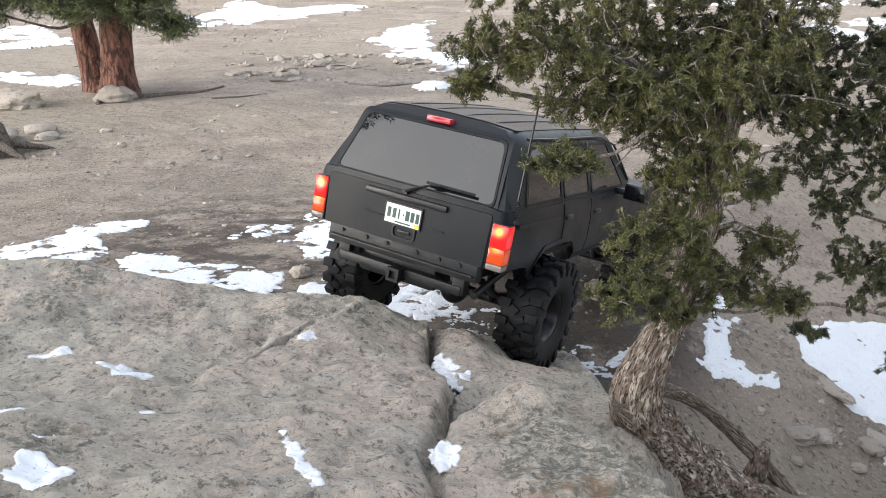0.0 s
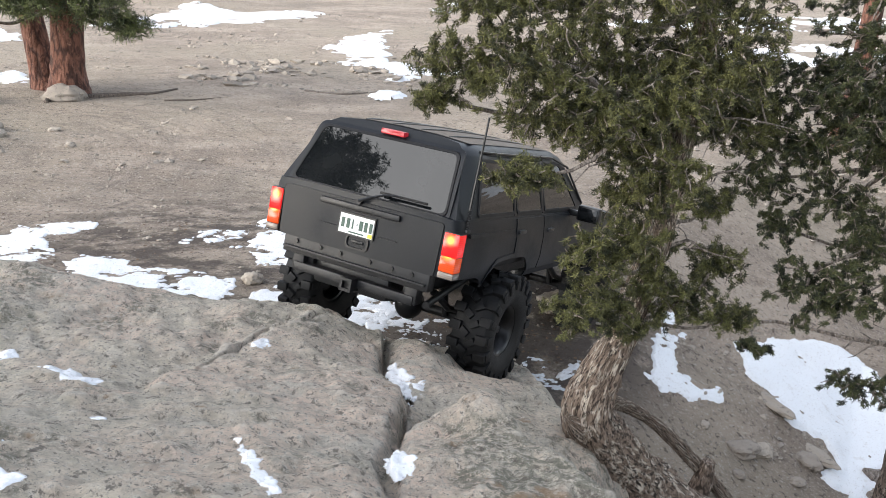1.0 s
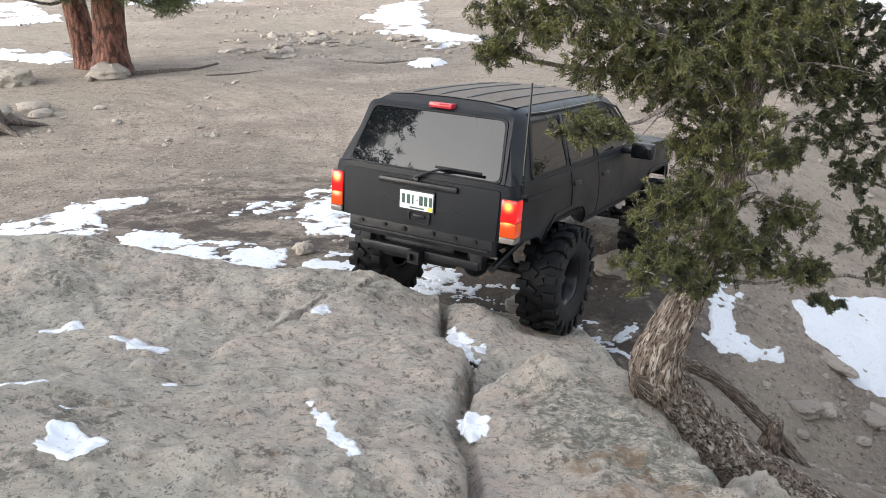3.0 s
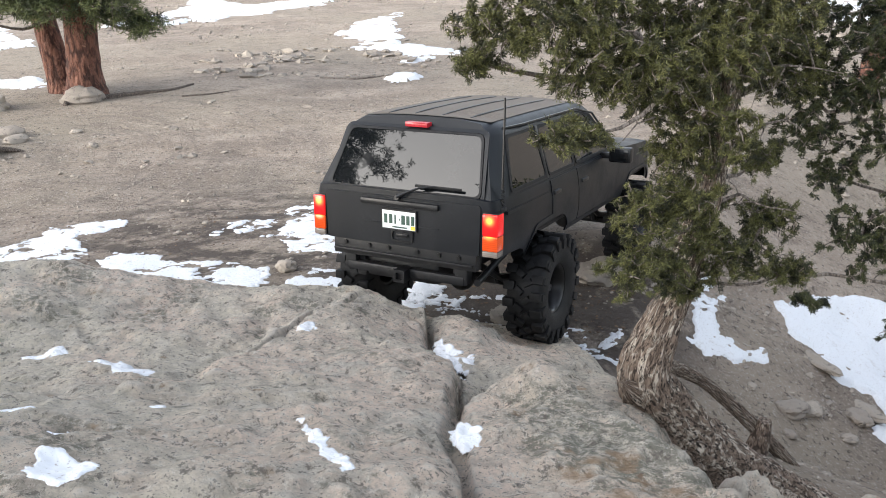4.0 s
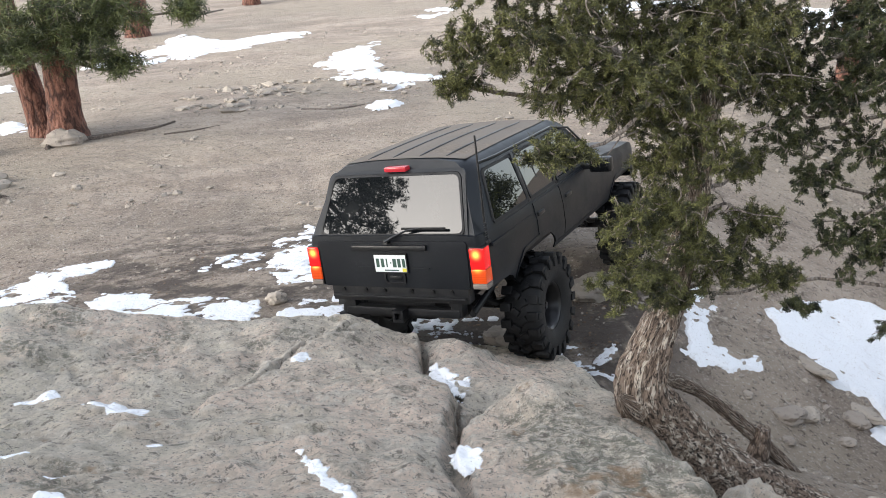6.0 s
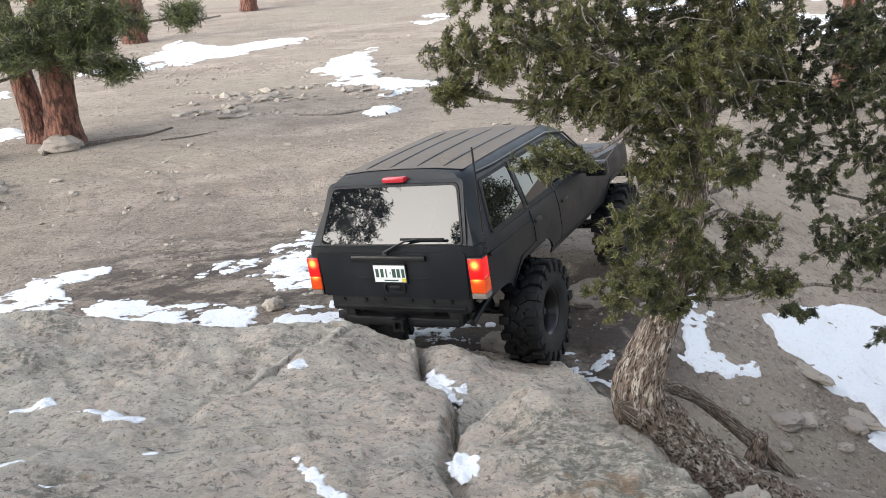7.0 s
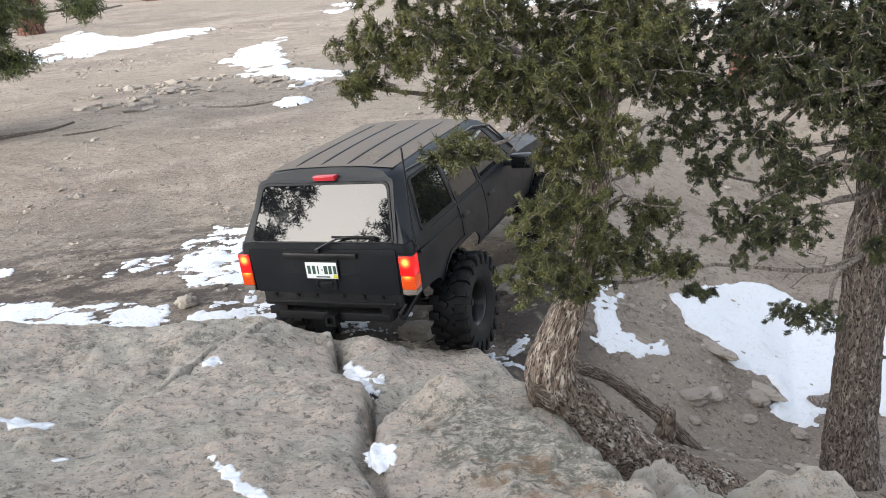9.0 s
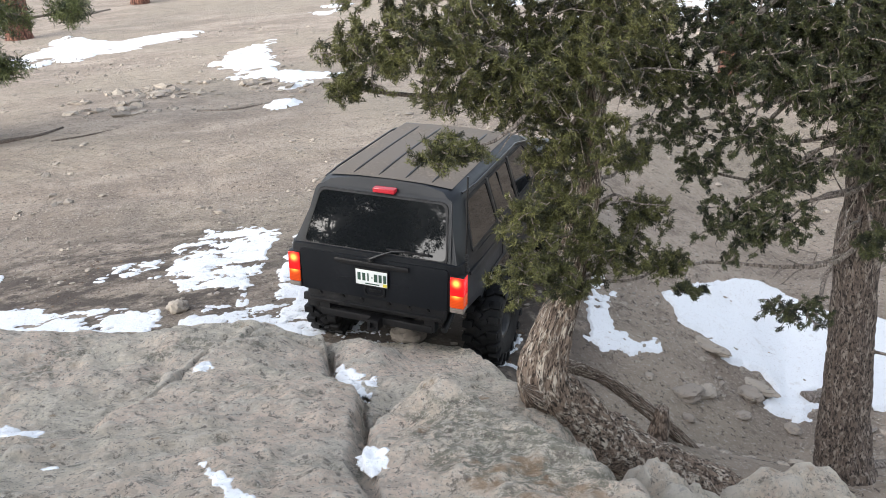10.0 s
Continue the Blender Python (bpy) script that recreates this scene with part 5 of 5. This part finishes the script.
def leaning_tree():
    tree = tagged(new("leaning_tree"), "twisted evergreen tree with flaking bark rooted beside the rock", "tree")
    rows = [(3.05, 4.62, -0.55, 0.24), (2.55, 4.58, -0.12, 0.225), (2.12, 4.54, 0.20, 0.215), (1.70, 4.42, 0.62, 0.20), (1.40, 4.25, 1.02, 0.175), (1.27, 4.17, 1.28, 0.145), (1.33, 4.2, 1.52, 0.118), (1.42, 4.25, 1.70, 0.098),
            (1.49, 4.3, 1.92, 0.085), (1.56, 4.3, 2.2, 0.075), (1.62, 4.35, 2.6, 0.07), (1.67, 4.4, 2.95, 0.065), (1.69, 4.4, 3.4, 0.055), (1.68, 4.4, 4.2, 0.04), (1.7, 4.4, 5.0, 0.015)]
    line, trunk = stem_part("trunk", tree, rows, STRIP_BARK, 0.16, "flaking grey-brown trunk that leans out and turns upright")
    stem_part("bark_knob", trunk, [(1.36, 4.22, 1.12, 0.11), (1.27, 4.16, 1.19, 0.105), (1.18, 4.10, 1.26, 0.07), (1.13, 4.07, 1.30, 0.012)], STRIP_BARK, 0.25)
    stem_part("root", tree, [(1.50, 4.55, 1.12, 0.05), (1.70, 4.9, 0.88, 0.045), (1.95, 5.02, 0.68, 0.042), (2.18, 5.04, 0.47, 0.048), (2.42, 5.02, 0.22, 0.05), (2.8, 5.0, -0.2, 0.03)], STRIP_BARK, 0.15, "bare weathered root")
    part("stub", tube_bm([(2.33, 5.0, 0.08), (2.36, 4.98, 0.25), (2.37, 4.97, 0.40)], [0.09, 0.07, 0.045], 12, True, 0.2), JUNIPER_BARK, tree, "broken stub of a branch")
    g = Limbs(5)
    low = [(0.72, 3.70, 2.79, 0.19, 0.10), (1.28, 4.20, 2.85, 0.26, 0.15), (1.38, 4.20, 2.55, 0.22, 0.17), (1.15, 3.90, 2.34, 0.21, 0.19), (1.07, 3.80, 2.09, 0.18, 0.15), (1.55, 4.50, 2.20, 0.26, 0.16),
           (1.70, 4.20, 1.95, 0.22, 0.14), (1.97, 4.50, 2.06, 0.19, 0.15), (1.93, 4.60, 2.40, 0.20, 0.12), (2.05, 4.30, 1.83, 0.15, 0.10), (1.44, 4.15, 1.82, 0.12, 0.06), (1.27, 3.95, 2.02, 0.14, 0.13), (1.48, 4.05, 2.72, 0.26, 0.18), (1.40, 4.0, 2.36, 0.19, 0.14), (1.52, 4.08, 2.12, 0.17, 0.10)]
    high = [(0.43, 4.00, 3.21, 0.24, 0.20), (0.75, 3.90, 3.27, 0.31, 0.23), (1.16, 4.30, 3.20, 0.35, 0.29), (1.57, 4.40, 3.10, 0.32, 0.30), (0.87, 4.00, 2.99, 0.25, 0.11), (1.96, 4.50, 2.92, 0.27, 0.22),
            (0.31, 4.00, 3.07, 0.10, 0.06), (0.59, 4.10, 3.58, 0.40, 0.21), (1.13, 4.20, 3.60, 0.51, 0.25), (1.75, 4.40, 3.53, 0.46, 0.31), (1.3, 4.4, 4.1, 0.55, 0.4), (1.8, 4.5, 4.4, 0.45, 0.4), (1.45, 4.05, 3.05, 0.32, 0.25), (1.75, 4.1, 3.25, 0.3, 0.2), (1.1, 3.95, 3.05, 0.3, 0.18)]
    for x, y, z, w, h in low + high:
        big = w * h
        g.mass(node_on(line, z - 0.12 if z < 4 else z), (x, y, z), w, h, int((30 + 1500 * big) * (1 if z < 3.9 else 0.3)), 0.022 if z > 2.9 else 0.016, 0.034, 0.12, w * 0.8)
    for a, b in (((1.56, 4.3, 2.2), (1.95, 4.1, 2.25)), ((1.5, 4.3, 1.95), (1.2, 3.85, 1.9)), ((1.62, 4.35, 2.6), (1.0, 3.9, 2.7)), ((1.6, 4.35, 2.45), (2.1, 4.4, 2.55)), ((1.65, 4.4, 2.9), (1.1, 4.0, 3.0)),
                 ((1.56, 4.3, 2.1), (1.25, 4.0, 2.25)), ((1.64, 4.38, 2.75), (2.2, 4.3, 2.9))):
        g.bare(a, b, 0.012)
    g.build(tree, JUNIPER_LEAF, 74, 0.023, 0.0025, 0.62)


def side_pine():
    tree = tagged(new("fir_tree"), "upright evergreen with scaly grey-brown trunk and sparse dark boughs", "tree")
    rows = [(3.80, 4.86, -0.62, 0.30), (3.79, 4.86, -0.38, 0.235), (3.76, 4.85, -0.1, 0.195), (3.72, 4.85, 0.62, 0.155), (3.69, 4.85, 1.44, 0.142), (3.71, 4.85, 1.92, 0.137), (3.66, 4.85, 2.77, 0.125), (3.61, 4.85, 3.44, 0.115), (3.6, 4.85, 5.5, 0.09), (3.6, 4.85, 8.0, 0.02)]
    line, trunk = stem_part("trunk", tree, rows, SCALY_BARK, 0.14, "straight scaly grey-brown trunk")
    g = Limbs(8)
    masses = [(2.38, 4.60, 2.74, 0.29, 0.20), (2.72, 4.60, 2.42, 0.33, 0.15), (2.55, 4.50, 1.92, 0.27, 0.22), (2.82, 4.40, 1.99, 0.26, 0.22), (3.01, 4.50, 1.30, 0.30, 0.09), (3.24, 4.90, 2.70, 0.42, 0.30), (3.42, 4.40, 2.38, 0.28, 0.26),
              (3.50, 4.80, 2.9, 0.39, 0.35), (2.45, 4.70, 2.23, 0.19, 0.13), (2.86, 4.80, 3.03, 0.42, 0.25), (2.35, 4.60, 1.49, 0.12, 0.05), (3.50, 4.45, 1.70, 0.16, 0.14), (3.0, 4.80, 3.5, 0.6, 0.3), (4.15, 4.80, 2.5, 0.4, 0.4), (3.6, 4.8, 4.3, 0.8, 0.5), (3.3, 5.1, 2.05, 0.26, 0.12), (2.6, 4.5, 2.85, 0.35, 0.25), (3.15, 4.6, 2.95, 0.4, 0.3), (2.95, 4.55, 2.2, 0.28, 0.14), (3.55, 4.4, 2.1, 0.25, 0.16), (3.3, 4.5, 2.5, 0.3, 0.18), (3.3, 4.6, 3.2, 0.45, 0.28), (3.9, 4.6, 2.95, 0.4, 0.35), (3.8, 4.5, 2.35, 0.3, 0.25), (2.1, 4.7, 3.05, 0.3, 0.2), (2.5, 4.6, 3.1, 0.4, 0.22), (3.0, 4.5, 2.75, 0.35, 0.2), (3.6, 4.45, 2.75, 0.4, 0.25), (2.9, 4.7, 3.25, 0.45, 0.22), (3.4, 4.5, 3.05, 0.4, 0.22), (2.3, 4.75, 2.5, 0.25, 0.14), (3.75, 4.4, 1.95, 0.25, 0.2), (2.15, 4.8, 2.85, 0.3, 0.2)]
    for x, y, z, w, h in masses:
        g.mass(node_on(line, z + 0.1), (x, y, z), w, h, int(26 + 1000 * w * h), 0.02, 0.031, 0.15, w * 0.8)
    for a, b in (((3.69, 4.85, 2.1), (2.9, 4.5, 2.2)), ((3.69, 4.85, 2.3), (2.75, 4.6, 2.05)), ((3.69, 4.85, 1.8), (3.2, 4.4, 1.75)), ((3.69, 4.85, 2.6), (2.6, 4.5, 2.55)), ((3.69, 4.85, 1.45), (3.0, 4.6, 1.6)), ((3.69, 4.85, 2.45), (3.1, 4.4, 2.15)),
                 ((3.7, 4.8, 0.7), (4.2, 4.6, 0.72)), ((3.7, 4.85, 2.0), (4.3, 4.6, 2.1)), ((3.69, 4.85, 1.95), (2.6, 4.4, 1.7))):
        g.bare(a, b, 0.016)
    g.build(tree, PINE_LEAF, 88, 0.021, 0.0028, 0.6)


def long_pine(x, y, rows, masses, twig_scale, label, seed, extra=None, gap=0.16, blades=(34, 0.15, 0.009, 0.78)):
    """A tall pine with long needles in round tufts."""
    tree = tagged(new("pine_tree"), label, "tree")
    line, _ = trunk_part(tree, rows, RED_BARK, 28, 10, 0.08, "smooth reddish trunk")
    for r in extra or ():
        second = smooth_line(r, 8)
        part("trunk", tube_bm([p[:3] for p in second], [p[3] for p in second], 24, True, 0.08), RED_BARK, tree, "second reddish trunk from the same foot")
    g = Limbs(seed)
    for mx, my, mz, w, h in masses:
        g.mass(node_on(line, mz - 0.2 * w), (mx, my, mz), w, h, int(16 + twig_scale * w * h), 0.05, gap, 0.1, w * 0.8)
    g.build(tree, LONG_LEAF, *blades)
    return tree


leaning_tree()
side_pine()
long_pine(-6.6, 18.2, [(-6.62, 18.2, -0.25, 0.62), (-6.61, 18.2, 0.05, 0.45), (-6.57, 18.2, 0.5, 0.35), (-6.5, 18.2, 1.4, 0.31), (-6.46, 18.2, 2.7, 0.28), (-6.4, 18.2, 5.0, 0.23), (-6.4, 18.2, 10.0, 0.08)],
          [(-6.89, 17.3, 2.1, 0.8, 0.45), (-5.73, 17.6, 2.0, 0.85, 0.5), (-5.07, 17.6, 1.55, 0.42, 0.25), (-3.72, 17.6, 2.5, 0.45, 0.22), (-7.91, 17.6, 2.25, 0.9, 0.5), (-6.06, 17.6, 2.8, 1.3, 0.6), (-4.95, 17.6, 2.5, 0.6, 0.35), (-8.9, 17.4, 1.9, 0.7, 0.4),
           (-6.5, 18, 4.6, 2.0, 0.9), (-6.6, 18.2, 6.8, 1.8, 1.2)], 200, "large pine with two reddish trunks in the clearing", 12,
          [[(-7.22, 18.7, -0.2, 0.42), (-7.28, 18.75, 0.2, 0.29), (-7.42, 18.8, 1.4, 0.24), (-7.6, 18.8, 3.5, 0.2), (-7.8, 18.8, 7.0, 0.1)]])
for px, py, r, s in ((-9.72, 36.6, 0.45, 21), (-6.3, 45.5, 0.4, 22), (9.5, 17.5, 0.22, 23)):
    z0 = float(ground_height(np.array(px), np.array(py)))
    long_pine(px, py, [(px, py, z0 - 0.3, r * 1.5), (px, py, z0 + 0.2, r * 1.1), (px + 0.1, py, z0 + 2, r * 0.9), (px + 0.1, py, z0 + 6, r * 0.7), (px, py, z0 + 11, r * 0.2)],
              [(px + 0.8, py - 0.5, z0 + 4.6, 1.5, 0.8), (px - 1.2, py, z0 + 5.2, 1.6, 0.9), (px, py, z0 + 7.4, 1.8, 1.2), (px + 0.2, py, z0 + 9.6, 1.2, 1.0)], 24, "reddish pine at the far edge of the clearing", s)
# the tall pines beside the outcrop whose boughs show in the car's glass
def bough_ring(x, y, rows, seed):
    """Open boughs: (height, reach, tuft size, how many) storeys round a trunk."""
    rng = np.random.RandomState(seed)
    out = []
    for z, reach, size, count in rows:
        for k in range(count):
            a = 2 * math.pi * (k + rng.rand()) / count
            r = reach * (0.45 + 0.6 * rng.rand())
            out.append((x + r * math.cos(a), y + r * math.sin(a), z + rng.normal() * 0.35, size, size * 0.5))
    return out


for x, y, top, s in ((-13.7, 4.3, 19.5, 31), (-12.4, -3.1, 13.5, 33), (-12.4, -1.2, 15.0, 35)):
    storeys = [(z, 0.5 + 2.3 * (1 - (z - 4) / (top - 3)), 0.8, 7 if top > 15 else 9) for z in np.arange(4.5, top - 0.5, 1.05)]
    long_pine(x, y, [(x, y, -0.3, 0.4), (x, y, 0.3, 0.28), (x, y, 5, 0.18), (x, y, top * 0.6, 0.11), (x, y, top, 0.03)], bough_ring(x, y, storeys, s), 22, "tall pine with open boughs beside the outcrop", s, None, 0.42, (34, 0.13, 0.014, 0.9))
# unseen pines added beyond the gully to darken the car's side glass
for x, y, top, s in ((17.5, 15.0, 12.0, 41), (15.0, 11.0, 11.0, 43), (22.0, 17.0, 13.0, 45), (20.0, 11.5, 12.0, 47)):
    z0 = float(ground_height(np.array(x), np.array(y)))
    storeys = [(z0 + z, 0.5 + 2.2 * (1 - (z - 1) / top), 0.9, 5) for z in np.arange(1.2, top - 0.5, 1.5)]
    long_pine(x, y, [(x, y, z0 - 0.3, 0.4), (x, y, z0 + 0.3, 0.28), (x, y, z0 + 5, 0.2), (x, y, z0 + top, 0.03)], bough_ring(x, y, storeys, s), 22, "unseen dense dark pine added beyond the gully", s, None, 0.42, (30, 0.2, 0.02, 0.9))


# ---- what moves ----
def motions():
    walk(car_thing, CAR_PATH)
    for wheel in car_wheels:
        x, y, z = wheel.location
        rows, turned, last = [], 0.0, None
        for t, m in CAR_PATH:
            if last is not None:
                turned -= math.degrees((m.translation - last).length / TYRE_R)
            last = m.translation.copy()
            rows.append((t, pose(x, y, z, turned, 0, 0)))
        walk(wheel, rows)


CAR_PATH = [
    (0, pose(-0.238, 5.832, 0.833, -11.98, 4.77, -29.94)),
    (0.5, pose(-0.243, 5.856, 0.799, -13.30, 2.55, -30.56)),
    (1, pose(-0.246, 5.836, 0.813, -13.87, 2.21, -30.78)),
    (1.5, pose(-0.218, 5.863, 0.800, -13.35, 2.67, -30.68)),
    (2, pose(-0.184, 5.988, 0.743, -10.76, 2.06, -29.86)),
    (3.5, pose(-0.102, 6.206, 0.569, -7.24, -1.70, -30.55)),
    (4, pose(-0.095, 6.216, 0.549, -6.57, -2.25, -30.40)),
    (4.5, pose(-0.083, 6.245, 0.511, -5.93, -3.61, -30.49)),
    (5, pose(-0.019, 6.377, 0.386, -3.37, -4.06, -30.51)),
    (5.5, pose(-0.016, 6.389, 0.356, -3.35, -5.44, -31.07)),
    (7, pose(0.024, 6.485, 0.281, -1.32, -6.26, -30.67)),
    (7.5, pose(0.020, 6.470, 0.275, -1.67, -6.38, -31.15)),
    (8, pose(0.043, 6.551, 0.255, -0.55, -5.88, -30.97)),
    (8.5, pose(0.073, 6.620, 0.222, -0.18, -5.20, -31.62)),
    (9, pose(0.147, 6.619, 0.187, -0.43, -4.85, -31.74)),
    (9.2, pose(0.233, 6.659, 0.113, -0.23, -4.17, -31.62)),
    (9.35, pose(0.331, 6.705, 0.028, 0.52, -1.62, -31.16)),
    (9.5, pose(0.463, 6.768, -0.086, 2.05, 3.65, -30.20)),
    (10, pose(0.518, 6.915, -0.012, 0.97, 4.52, -31.19)),
]

motions()
